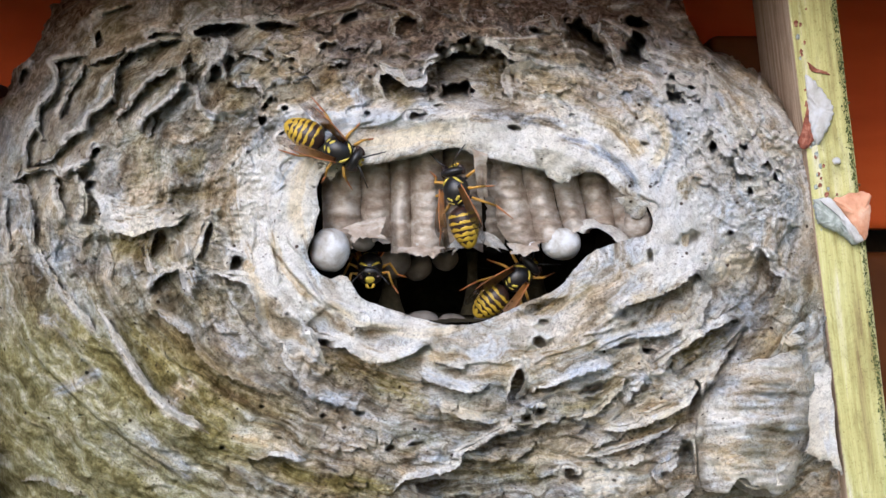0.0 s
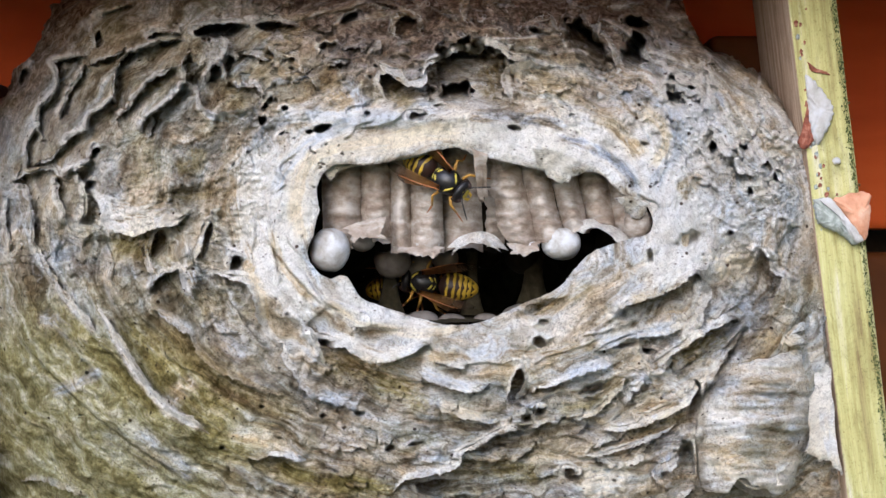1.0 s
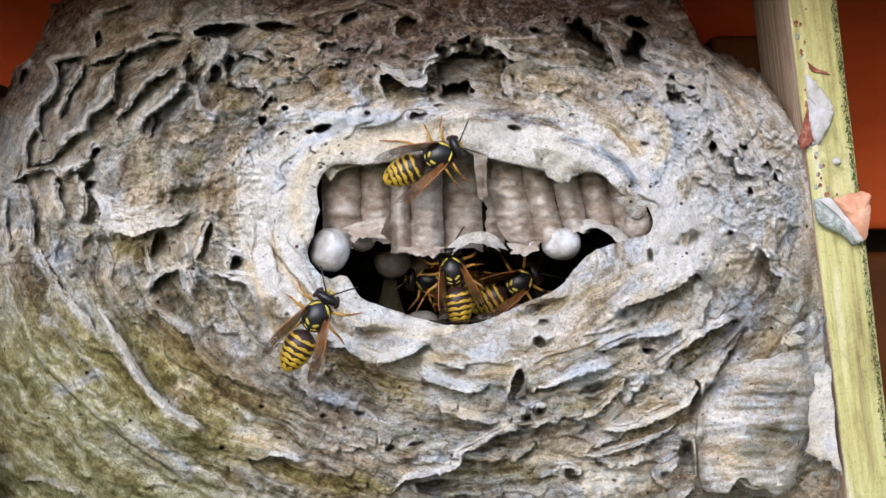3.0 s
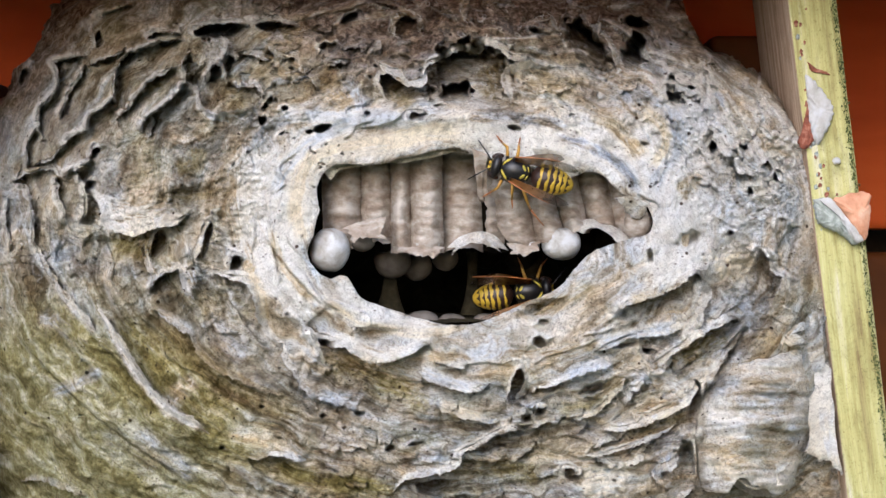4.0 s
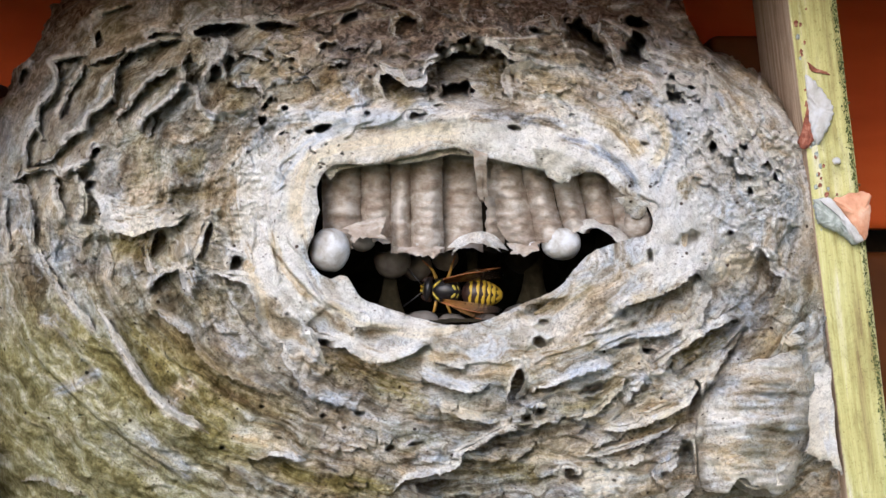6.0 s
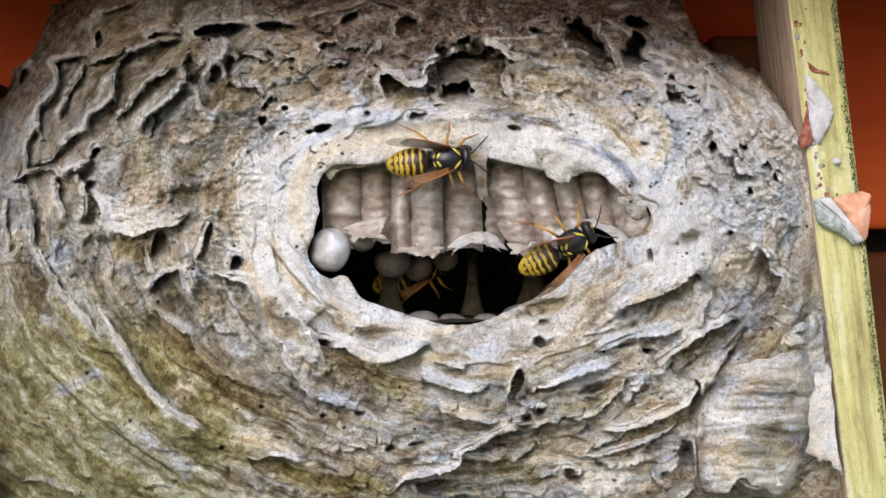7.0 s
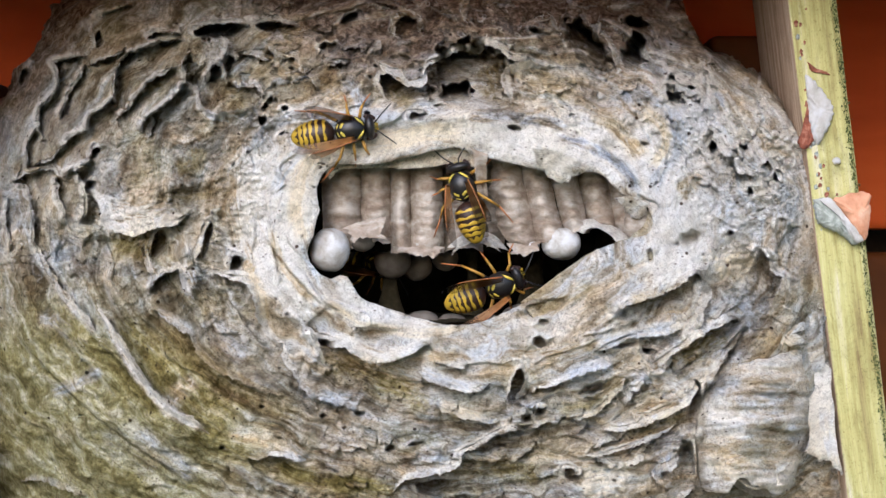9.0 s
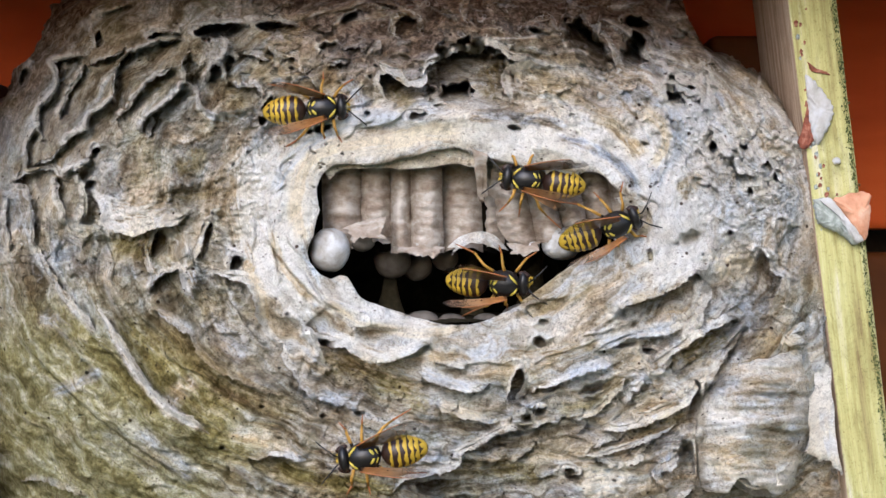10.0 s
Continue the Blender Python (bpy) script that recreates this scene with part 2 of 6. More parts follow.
def window(u0, u1, v0, v1):
    i0, i1 = np.searchsorted(us, (u0, u1))
    j0, j1 = np.searchsorted(vs, (v0, v1))
    return slice(max(j0, 0), j1), slice(max(i0, 0), i1)


FOLDS = []


def fold(pts, up=1.2, down=2.0, back=40, hollow=35, edge=1.0, rim=4.0, sheet=True):
    """A torn paper edge along pts. Going along, the sheet lies to the left; to the right it hollows under."""
    line = spline(pts, 6)
    if sheet:
        FOLDS.append((line, up, down, edge, None))
    reach = 3.2 * max(back, hollow)
    w = window(line[:, 0].min() - reach, line[:, 0].max() + reach, line[:, 1].min() - reach, line[:, 1].max() + reach)
    s, t = line_distance(line, WOB_U[w], WOB_V[w])
    taper = smooth(0.0, 0.14, t) * smooth(1.0, 0.86, t)
    taper = np.where(np.abs(s) > 0, taper, 0)
    step = smooth(-2.2, 2.2, s)
    high = up * np.exp(-np.maximum(-s, 0) / back)
    low = -down * np.exp(-np.maximum(s, 0) / hollow)
    H[w] += taper * (high * (1 - step) + low * step)
    EDGE[w] = np.maximum(EDGE[w], edge * taper * np.exp(-((s + rim * 0.6) / rim) ** 2))


def pit(u, v, ru, rv, lean=0, depth=3.0, wall=0.16, rim=1.0, edge=0.8, deep=125):
    """A pocket between paper layers; lean turns it anticlockwise, in degrees. It is deepest towards deep, under the layer
    that overhangs it there, and runs out flush on the other side."""
    if min(ru, rv) > 8.5 and depth > 2.2 and edge > 0.3:
        aa = np.radians(np.linspace(deep + 105, deep - 105, 22))
        ex, ey = ru * 1.03 * np.cos(aa - radians(lean)), -rv * 1.03 * np.sin(aa - radians(lean))
        cl, sl = math.cos(radians(lean)), math.sin(radians(lean))
        FOLDS.append((np.stack([u + ex * cl + ey * sl, v - ex * sl + ey * cl], -1), 0.9, 0.5 + 0.03 * min(ru, rv), edge, 7.0))
    reach = 1.8 * max(ru, rv) + 14
    w = window(u - reach, u + reach, v - reach, v + reach)
    c, s = math.cos(radians(lean)), math.sin(radians(lean))
    du, dv = WOB_U[w] - u, WOB_V[w] - v
    a, b = (du * c - dv * s) / ru, (du * s + dv * c) / rv
    r = (np.abs(a) ** 2.3 + np.abs(b) ** 2.3) ** (1 / 2.3) * (1 + 0.42 * fbm(GU[w] / 9, GV[w] / 9, u, 3))
    gx, gy = math.cos(radians(deep)), -math.sin(radians(deep))
    span = math.hypot(ru * (gx * c - gy * s), rv * (gx * s + gy * c)) + 1e-6
    tilt = (du * gx + dv * gy) / span
    H[w] -= 1.8 * depth * smooth(1 + wall * 0.4, 1 - wall, r) * np.clip(0.62 + 0.55 * tilt, 0.08, 1.1)
    g = np.exp(-((r - 1.1) * min(ru, rv) / 4.5) ** 2) * np.clip(0.5 + 0.6 * tilt, 0.1, 1.0) * np.clip(0.7 + 0.9 * crumple0[w], 0.15, 1.3)
    H[w] += rim * g
    EDGE[w] = np.maximum(EDGE[w], edge * np.clip(g, 0, 1))


def wall_edge(pts, high=3.0, edge=1.0, over=1.5):
    """A thin torn wall of paper standing off the surface along pts, leaning over the hollow on its right."""
    FOLDS.append((spline(pts, 6), high, over, edge, 5.0))


def swell(u, v, ru, rv, lean=0, high=2.0, power=2.0):
    reach = 2.6 * max(ru, rv)
    w = window(u - reach, u + reach, v - reach, v + reach)
    c, s = math.cos(radians(lean)), math.sin(radians(lean))
    du, dv = GU[w] - u, GV[w] - v
    a, b = (du * c - dv * s) / ru, (du * s + dv * c) / rv
    H[w] += high * np.exp(-(a * a + b * b) ** (power / 2))


# distance from the mouth, and the smooth thick collar round it
mouth_s, _ = line_distance(MOUTH, GU + 0.8 * (WOB_U - GU), GV + 0.8 * (WOB_V - GV))     # positive inside
OUT = np.maximum(-mouth_s, 0)
H += 1.2 * np.exp(-((OUT - 40) / 60) ** 2)

# broad waves, overlapping layers, fibre ridges
wild = smooth(40, 150, OUT)
H += 2.4 * wild * fbm(GU / 150, GV / 150, 6.1, 3)
H += 0.9 * wild * smooth(380, 480, GV) * fbm(FLOW_A * 0.7, FLOW_B * 0.7, FLOW_C * 0.33, 2)
layer = RING / 34 + 0.9 * fbm(GU / 120, GV / 120, 3.3, 2)
saw = layer - np.floor(layer)
H += 0.32 * wild * (0.35 + 0.65 * smooth(-0.15, 0.35, fbm(GU / 100, GV / 100, 8.8, 2))) * 1.1 * (saw ** 1.5 - smooth(0.90, 1.0, saw) * saw ** 1.5)
EDGE[:] = np.maximum(EDGE, 0.25 * wild * np.exp(-((saw - 0.88) / 0.07) ** 2) * smooth(0, 0.4, fbm(GU / 70, GV / 70, 1.8, 2)))
H += (0.2 + 0.3 * wild) * 0.8 * fbm(FLOW_A * 1.3, FLOW_B * 1.3, FLOW_C * 0.8, 3)
H += (0.10 + 0.10 * wild + 0.42 * wild * smooth(420, 200, GV)) * fbm(GU / 8, GV / 8, 2.0, 3)

# small torn layers along the growth lines, everywhere but on the collar
rs = np.random.RandomState(11)
for k in range(240):
    u, v = rs.uniform(0, 1440), rs.uniform(-20, 900)
    ring = math.hypot((u - 840) / 1.5, v - 400)
    if ring < 205 or (v < 420 and u < 480) or (v > 400 and rs.rand() < 0.3):
        continue
    a = math.atan2(v - 400, (u - 840) / 1.5)
    n_half, sgn = rs.uniform(25, 90), (1 if rs.rand() < 0.75 else -1)
    line = []
    for f in (-1, -0.4, 0.2, 1):
        aa = a - sgn * f * n_half / ring * (1.0 / math.hypot(1.5 * math.sin(a), math.cos(a)))
        rr = ring + rs.uniform(-12, 12)
        line.append((840 + 1.5 * rr * math.cos(aa), 400 + rr * math.sin(aa)))
    fold(line, rs.uniform(0.2, 0.7), rs.uniform(0.3, 1.0), rs.uniform(12, 26), rs.uniform(8, 20), rs.uniform(0.0, 0.6), rs.uniform(3, 6), sheet=False)
for k in range(24):
    u, v = rs.uniform(20, 1430), rs.uniform(-20, 330)
    if math.hypot((u - 840) / 1.5, v - 400) < 215:
        continue
    r = rs.uniform(2, 5)
    pit(u, v, r * rs.uniform(1.0, 2.2), r, rs.uniform(-60, 60), rs.uniform(0.8, 2.0), 0.5, 0.3, 0.3)
for k in range(36):
    u, v = rs.uniform(60, 1430), rs.uniform(250, 880)
    if math.hypot((u - 840) / 1.5, v - 400) < 190:
        continue
    r = rs.uniform(1.5, 3.5)
    pit(u, v, r * rs.uniform(1.0, 2.0), r, rs.uniform(-60, 60), rs.uniform(0.8, 2.2), 0.4, 0.2, 0.2)
# scuffed fibre on the upper right
for k in range(40):
    u, v = (rs.uniform(1180, 1410), rs.uniform(110, 440)) if k % 3 else (rs.uniform(890, 1150), rs.uniform(50, 185))
    if math.hypot((u - 840) / 1.5, v - 400) < 220:
        continue
    a, n = radians(rs.normal(-48, 26)), rs.uniform(7, 20)
    c, s = math.cos(a), -math.sin(a)
    fold([(u - n * c, v - n * s), (u + rs.uniform(-5, 5), v + rs.uniform(-5, 5)), (u + n * c, v + n * s)][::(1 if rs.rand() < 0.6 else -1)],
         rs.uniform(0.2, 0.7), rs.uniform(0.5, 1.8), rs.uniform(8, 18), rs.uniform(5, 13), rs.uniform(0.2, 0.7), rs.uniform(2.5, 4.5), sheet=k % 4 == 0)
# short torn flaps: along the roof, on the upper right, and below the mouth
for n_of, box, tilt, spread, long in ((38, (430, 1230, -15, 115), 0, 35, 26), (10, (1230, 1400, 90, 330), -48, 30, 16), (44, (470, 1225, 625, 885), None, 22, 24),
                                      (16, (380, 700, 60, 190), -25, 40, 20), (12, (960, 1240, 60, 190), -20, 40, 20)):
    for k in range(n_of):
        u, v = rs.uniform(box[0], box[1]), rs.uniform(box[2], box[3])
        if any(a0 < u < a1 and b0 < v < b1 for a0, a1, b0, b1 in ((735, 965, 60, 205), (640, 765, 95, 195), (985, 1155, 20, 150), (340, 545, 20, 75))):
            continue
        lean = tilt if tilt is not None else -math.degrees(math.atan2(-(u - 840) / 1.5, v - 400)) * 0.8
        a, n = radians(-(lean + rs.normal(0, spread))), rs.uniform(0.5, 1.4) * long
        c, sn = math.cos(a), math.sin(a)
        bend = rs.uniform(-0.4, 0.4) * n
        fold([(u - n * c, v - n * sn), (u - 0.3 * n * c - bend * sn, v - 0.3 * n * sn + bend * c), (u + 0.4 * n * c + 0.3 * bend * sn, v + 0.4 * n * sn - 0.3 * bend * c),
              (u + n * c, v + n * sn)], rs.uniform(0.4, 1.1), rs.uniform(0.8, 2.2), rs.uniform(9, 18), rs.uniform(7, 15), rs.uniform(0.1, 0.4), rs.uniform(2.5, 4.5))
# specks where the collar was gnawed
for k in range(46):
    u, v = (rs.normal(590, 40), rs.normal(270, 22)) if k % 2 else (rs.uniform(500, 1180), rs.uniform(215, 600))
    r = rs.uniform(0.8, 1.9)
    pit(u, v, r * rs.uniform(1, 1.8), r, rs.uniform(-60, 60), rs.uniform(1.0, 2.0), 0.4, 0.0, 0.0)
# crumpled relief
PLAIN = smooth(1080, 1180, GU) * smooth(560, 430, GV)
H += wild * (0.42 + 0.6 * smooth(330, 150, GV) * smooth(480, 620, GU)) * (1 - 0.6 * PLAIN) * (1 - 2.2 * np.abs(crumple0))
H += wild * (0.12 + 0.26 * smooth(480, 340, GV)) * (1 + 0.5 * PLAIN) * fbm(GU / 4.2, GV / 3.4, 41.0, 2)
CALM = 1 - 0.5 * smooth(500, 620, GV) * smooth(720, 560, GU)
H += 0.28 * wild * CALM * (1 - 2.4 * np.abs(fbm(FLOW_A * 1.6, FLOW_B * 1.6, FLOW_C * 0.7, 3)))

# torn leaves of paper, one on another, each of its own wood
LEAF = 3.4 * fbm(GU / 62 + 0.5 * FLOW_A, GV / 44 + 0.5 * FLOW_B, 51.0, 4) + 1.6 * fbm(FLOW_A * 0.8, FLOW_B * 0.8, FLOW_C * 0.36, 3)
LEAF_NO = np.floor(LEAF)
LEAF_IN = LEAF - LEAF_NO
LEAFY = wild * np.clip(0.75 + 0.9 * fbm(GU / 90, GV / 90, 61.0, 2), 0.1, 1.3) * (1 - 0.45 * PLAIN) * (1 - 0.75 * smooth(470, 600, GV) * smooth(640, 480, GU)) * (1 - 0.7 * smooth(420, 330, GV) * smooth(470, 400, GU))
H += 0.6 * LEAFY * (LEAF_NO + smooth(0.0, 0.09, LEAF_IN) - LEAF) + 0.25 * LEAFY * LEAF
EDGE[:] = np.maximum(EDGE, 0.55 * LEAFY * np.exp(-((LEAF_IN - 0.09) / 0.05) ** 2) * smooth(-0.2, 0.4, fbm(GU / 40, GV / 40, 71.0, 2)))
# creases
CREASE = fbm(GU / 15 + 2 * crumple0, GV / 12, 81.0, 2)
H += 0.24 * wild * (1 - 0.5 * smooth(450, 550, GV)) * (1 - 2.6 * np.abs(CREASE))

# --- upper left: a comb of slanting pockets between thin pale walls ---
def rib(pts, high=2.6, deep=4.0, reach=20, edge=1.0):
    """A thin pale wall that stands up along pts, with a pocket under its right side that runs out again."""
    line = spline(pts, 6)
    step_no = np.arange(len(line)) * 0.45
    line = line + np.stack([4.0 * fbm(step_no, 0 * step_no + pts[0][0], 1.7, 2), 4.0 * fbm(step_no, 0 * step_no + pts[0][1], 4.7, 2)], -1)
    FOLDS.append((line, 1.0, -2.5, edge, 7.0))
    w = window(line[:, 0].min() - 70, line[:, 0].max() + 70, line[:, 1].min() - 70, line[:, 1].max() + 70)
    s, t = line_distance(line, WOB_U[w], WOB_V[w])
    taper = smooth(0.0, 0.10, t) * smooth(1.0, 0.90, t) * np.where(np.abs(s) < 65, 1, 0)
    torn = np.clip(1 + 1.2 * fbm(t * line.shape[0] * 0.7, 0 * t + high, deep, 3), 0.55, 1.4)
    step = smooth(-1.6, 1.6, s)
    H[w] += taper * (1.0 * high * torn * np.exp(-np.maximum(-s, 0) / 11) * (1 - step) - 0.95 * deep * np.clip(1 - s / (2.3 * reach), 0, 1) * step)
    EDGE[w] = np.maximum(EDGE[w] * (1 - 0.8 * step * taper), edge * taper * np.clip(torn, 0.6, 1) * np.exp(-(np.abs(s + 3) / 6) ** 2.5))


# long slanting pockets
rib([(80, 250), (66, 218), (72, 192), (92, 168), (103, 146), (102, 128), (95, 110), (124, 103), (158, 98)], 2.6, 4.4, 15)
rib([(104, 214), (114, 184), (128, 150), (142, 128), (152, 112)], 2.0, 3.8, 15, 0.7)
rib([(152, 232), (160, 206), (184, 190), (200, 168), (203, 138), (214, 110), (234, 92), (262, 82), (292, 74), (334, 70)], 2.8, 4.6, 17)
rib([(204, 216), (222, 196), (240, 168), (262, 146), (284, 130), (318, 118)], 2.4, 4.6, 15, 0.8)
rib([(248, 238), (256, 212), (284, 190), (308, 168), (326, 146), (327, 130), (322, 110), (340, 90)], 3.0, 4.8, 15)
rib([(264, 246), (268, 224), (276, 208)], 1.6, 3.0, 7)
rib([(160, 118), (172, 106), (196, 100), (226, 84)], 1.6, 3.4, 12, 0.5)
rib([(262, 62), (284, 50), (304, 60), (322, 58)], 1.4, 2.6, 12, 0.4)
rib([(458, 184), (420, 197), (380, 202), (356, 188), (352, 160), (330, 140)], 2.4, 4.4, 30)
rib([(366, 148), (370, 126), (394, 98), (402, 78), (394, 56)], 2.4, 4.4, 14, 0.9)
rib([(400, 146), (398, 118), (404, 100), (416, 106)], 2.0, 3.6, 10, 0.9)
rib([(402, 140), (424, 153), (446, 146), (458, 164), (484, 196)], 2.0, 2.8, 10, 0.7)
# cells with thin walls
rib([(50, 298), (76, 286), (100, 274), (116, 250), (126, 240), (152, 230), (156, 204)], 2.2, 3.6, 16)
rib([(48, 304), (47, 262), (62, 226)], 1.6, 3.2, 16, 0.8)
rib([(20, 322), (50, 304), (94, 300), (106, 308), (148, 291), (168, 282)], 1.8, 3.4, 22)
rib([(62, 440), (58, 396), (53, 360), (44, 330), (24, 322)], 2.2, 3.2, 18)
rib([(116, 398), (108, 366), (101, 336), (101, 312)], 2.2, 4.0, 17)
rib([(142, 398), (150, 362), (146, 334), (136, 306)], 2.0, 4.4, 16, 0.9)
rib([(20, 450), (10, 400), (14, 350)], 1.4, 2.0, 15, 0.6)
pit(168, 268, 9, 14, -20, 5.0)
pit(160, 328, 8, 10, -30, 4.0)
pit(44, 138, 8, 18, -10, 3.0)
wall_edge([(40, 156), (36, 134), (44, 118), (66, 110)], 1.6, 0.4)
wall_edge([(150, 100), (164, 80), (160, 56), (158, 34), (176, 14), (206, 8)], 1.8, 0.5)
pit(392, 52, 54, 17, 3, 9.0)
pit(488, 46, 40, 11, -5, 6.0)
pit(380, 128, 13, 18, 10, 3.0)
pit(472, 180, 9, 15, -30, 5.0)
pit(464, 214, 8, 9, 0, 4.5)
pit(274, 62, 15, 9, 10, 3.0)
pit(176, 72, 8, 18, 5, 3.5)
pit(206, 24, 40, 10, 18, 2.0, 0.6)

# --- left middle ---
pit(350, 350, 56, 24, 5, 2.6, 0.95, 0.1, 0.0)
fold([(148, 332), (172, 350), (186, 370), (190, 394), (234, 411), (270, 396), (312, 389), (345, 374)], 1.6, 4.2, 45, 34, 0.8, 7)
pit(205, 440, 46, 22, 0, 1.6, 0.6, 0.1, 0.0)
pit(282, 440, 17, 36, -8, 3.6, 0.4)
rib([(262, 526), (271, 496), (298, 479), (318, 480), (326, 512), (346, 536)], 1.8, 4.0, 18, 0.8)
fold([(246, 412), (258, 452), (268, 492)], 1.2, 1.4, 8, 18, 0.9, 4)
pit(362, 425, 9, 42, -16, 4.0)
pit(418, 463, 13, 15, 0, 5.0)
fold([(374, 486), (428, 490), (452, 514), (462, 560), (480, 598), (506, 612)], 1.2, 3.2, 26, 40, 0.7, 6)
swell(332, 440, 14, 50, 0, 2.6)
swell(342, 505, 12, 34, -15, 2.2)
fold([(378, 772), (342, 748), (304, 735), (280, 706), (262, 694), (238, 655), (212, 610), (180, 552)], 1.8, 3.4, 40, 42, 1.0, 5)
fold([(178, 602), (150, 566), (124, 538), (98, 500), (74, 464), (60, 420)], 1.3, 1.8, 36, 30, 0.7, 6)
fold([(268, 546), (292, 562), (338, 588), (362, 630), (402, 656), (450, 680), (510, 706)], 1.5, 2.2, 34, 46, 0.7, 7)
fold([(498, 608), (512, 646), (544, 688), (562, 724)], 1.1, 2.2, 30, 30, 0.7, 6)
fold([(576, 652), (563, 620), (553, 592), (538, 574)], 1.2, 2.4, 24, 24, 0.7, 5)
fold([(436, 814), (474, 800), (510, 803), (544, 820)], 1.3, 2.6, 26, 30, 0.8, 7)
fold([(400, 822), (436, 842), (470, 872)], 0.8, 1.2, 30, 30, 0.4, 7)
fold([(0, 560), (70, 640), (150, 720), (240, 790), (330, 850)], 0.8, 1.0, 60, 50, 0.0, 6, False)
fold([(40, 856), (60, 846), (110, 858), (150, 880)], 1.0, 1.8, 30, 24, 0.4)

# --- below the mouth ---
pit(578, 604, 24, 9, -10, 3.0, 0.5)
pit(672, 592, 46, 12, -4, 1.6, 0.9, 0.1, 0.0)
fold([(556, 612), (610, 607), (626, 618), (660, 634), (686, 634), (720, 621), (752, 608), (768, 622)], 1.7, 3.2, 22, 36, 0.6, 6)
fold([(738, 664), (790, 680), (832, 690), (872, 678)], 1.2, 2.0, 26, 24, 0.4, 7)
fold([(764, 714), (820, 735), (888, 747)], 1.2, 0.9, 22, 26, 0.5, 9)
pit(913, 680, 12, 32, -14, 4.5)
rib([(936, 652), (928, 684), (914, 704), (938, 730), (946, 752)], 1.4, 1.4, 8, 0.5)
pit(931, 737, 12, 11, 0, 4.0)
pit(954, 727, 12, 9, 0, 2.6)
pit(956, 606, 13, 8, -20, 3.5)
pit(962, 570, 9, 5, 0, 1.6)
fold([(690, 885), (716, 846), (762, 834), (792, 828), (809, 814), (813, 800), (852, 780), (892, 758), (950, 752), (988, 736)], 1.7, 3.6, 30, 46, 0.8, 6)
pit(775, 860, 44, 18, 0, 2.5, 0.5)
fold([(814, 806), (850, 808), (884, 816)], 0.9, 1.6, 12, 22, 0.7, 5)
pit(1012, 838, 22, 12, -15, 3.0, 0.5)
pit(690, 795, 9, 6, 0, 3.0)
pit(735, 785, 14, 3, 10, 2.0)
pit(638, 730, 8, 5, 0, 2.6)
pit(572, 735, 5, 4, 0, 2.0)

# --- lower right ---
pit(970, 546, 44, 13, 14, 2.2, 0.7, 0.1, 0.0)
fold([(1086, 562), (1106, 540), (1150, 522), (1196, 502), (1232, 478), (1250, 502)], 1.7, 4.0, 26, 30, 0.5, 6)
fold([(1046, 626), (1090, 602), (1150, 588), (1212, 584)], 1.1, 1.6, 24, 24, 0.6, 8)
fold([(1150, 646), (1190, 620), (1236, 590), (1286, 562), (1312, 570)], 1.5, 4.2, 18, 36, 0.6, 6)
fold([(950, 690), (1010, 664), (1060, 646), (1100, 640)], 0.9, 1.3, 25, 25, 0.5)
pit(1050, 687, 24, 8, 16, 3.2, 0.5)
pit(1106, 611, 18, 4, 8, 2.4)
pit(1150, 622, 15, 5, -14, 3.0)
pit(1130, 690, 22, 7, 6, 2.6, 0.5)
fold([(1000, 742), (1050, 726), (1090, 690), (1110, 668)], 1.0, 1.6, 22, 26, 0.4)
fold([(1060, 764), (1130, 748), (1200, 722), (1240, 690)], 1.0, 1.8, 26, 26, 0.5)
fold([(1030, 812), (1090, 796), (1160, 770), (1200, 752)], 0.9, 1.4, 26, 26, 0.4)
fold([(1240, 586), (1238, 556), (1256, 518), (1236, 504)], 1.6, 2.2, 14, 22, 0.9, 5)
pit(1330, 500, 50, 56, -14, 2.6, 0.7, 0.1, 0.0, 10)
fold([(1344, 440), (1366, 454), (1370, 476), (1390, 492), (1380, 520), (1362, 542)], 2.0, 3.4, 26, 32, 0.6, 6)
pit(1222, 424, 22, 12, 10, 2.4, 0.6, 0.2, 0.1)
pit(1152, 455, 5, 12, 0, 2.0)
swell(1336, 728, 108, 150, 3, 2.0, 6.0)
fold([(1236, 860), (1232, 760), (1250, 680), (1290, 610), (1325, 575)], 0.8, 4.0, 20, 16, 0.3, 7)
fold([(1240, 812), (1290, 838), (1330, 868), (1385, 868), (1412, 850)], 1.2, 3.0, 22, 30, 0.7, 7)
pit(1264, 838, 11, 8, 0, 2.5)
pit(1228, 722, 10, 44, -8, 4.0, 0.3, 0.3, 0.2)
pit(1216, 822, 13, 36, 4, 4.0, 0.3, 0.3, 0.2)

# --- upper right ---
fold([(1254, 226), (1272, 240), (1285, 264), (1304, 270), (1313, 296), (1336, 312)], 1.0, 3.4, 18, 22, 0.7, 4)
fold([(1240, 98), (1242, 122), (1254, 132), (1256, 180), (1268, 206)], 1.2, 1.6, 24, 18, 0.5, 5)
fold([(1346, 296), (1358, 276), (1374, 300), (1386, 330)], 1.0, 1.6, 14, 14, 0.6, 4)
pit(1264, 258, 6, 17, -14, 6.0)
pit(1376, 312, 8, 9, -20, 4.5)
pit(1374, 290, 4, 9, 20, 3.0)
pit(1315, 262, 7, 9, 0, 4.5)
pit(1328, 340, 4, 7, 0, 3.0)
pit(1292, 413, 5, 5, 0, 3.0)
pit(1196, 170, 15, 27, 42, 6.0)
pit(1188, 138, 7, 6, 0, 4.0)
pit(1222, 156, 8, 4, -20, 4.0)
pit(1232, 180, 10, 4, -30, 4.0)
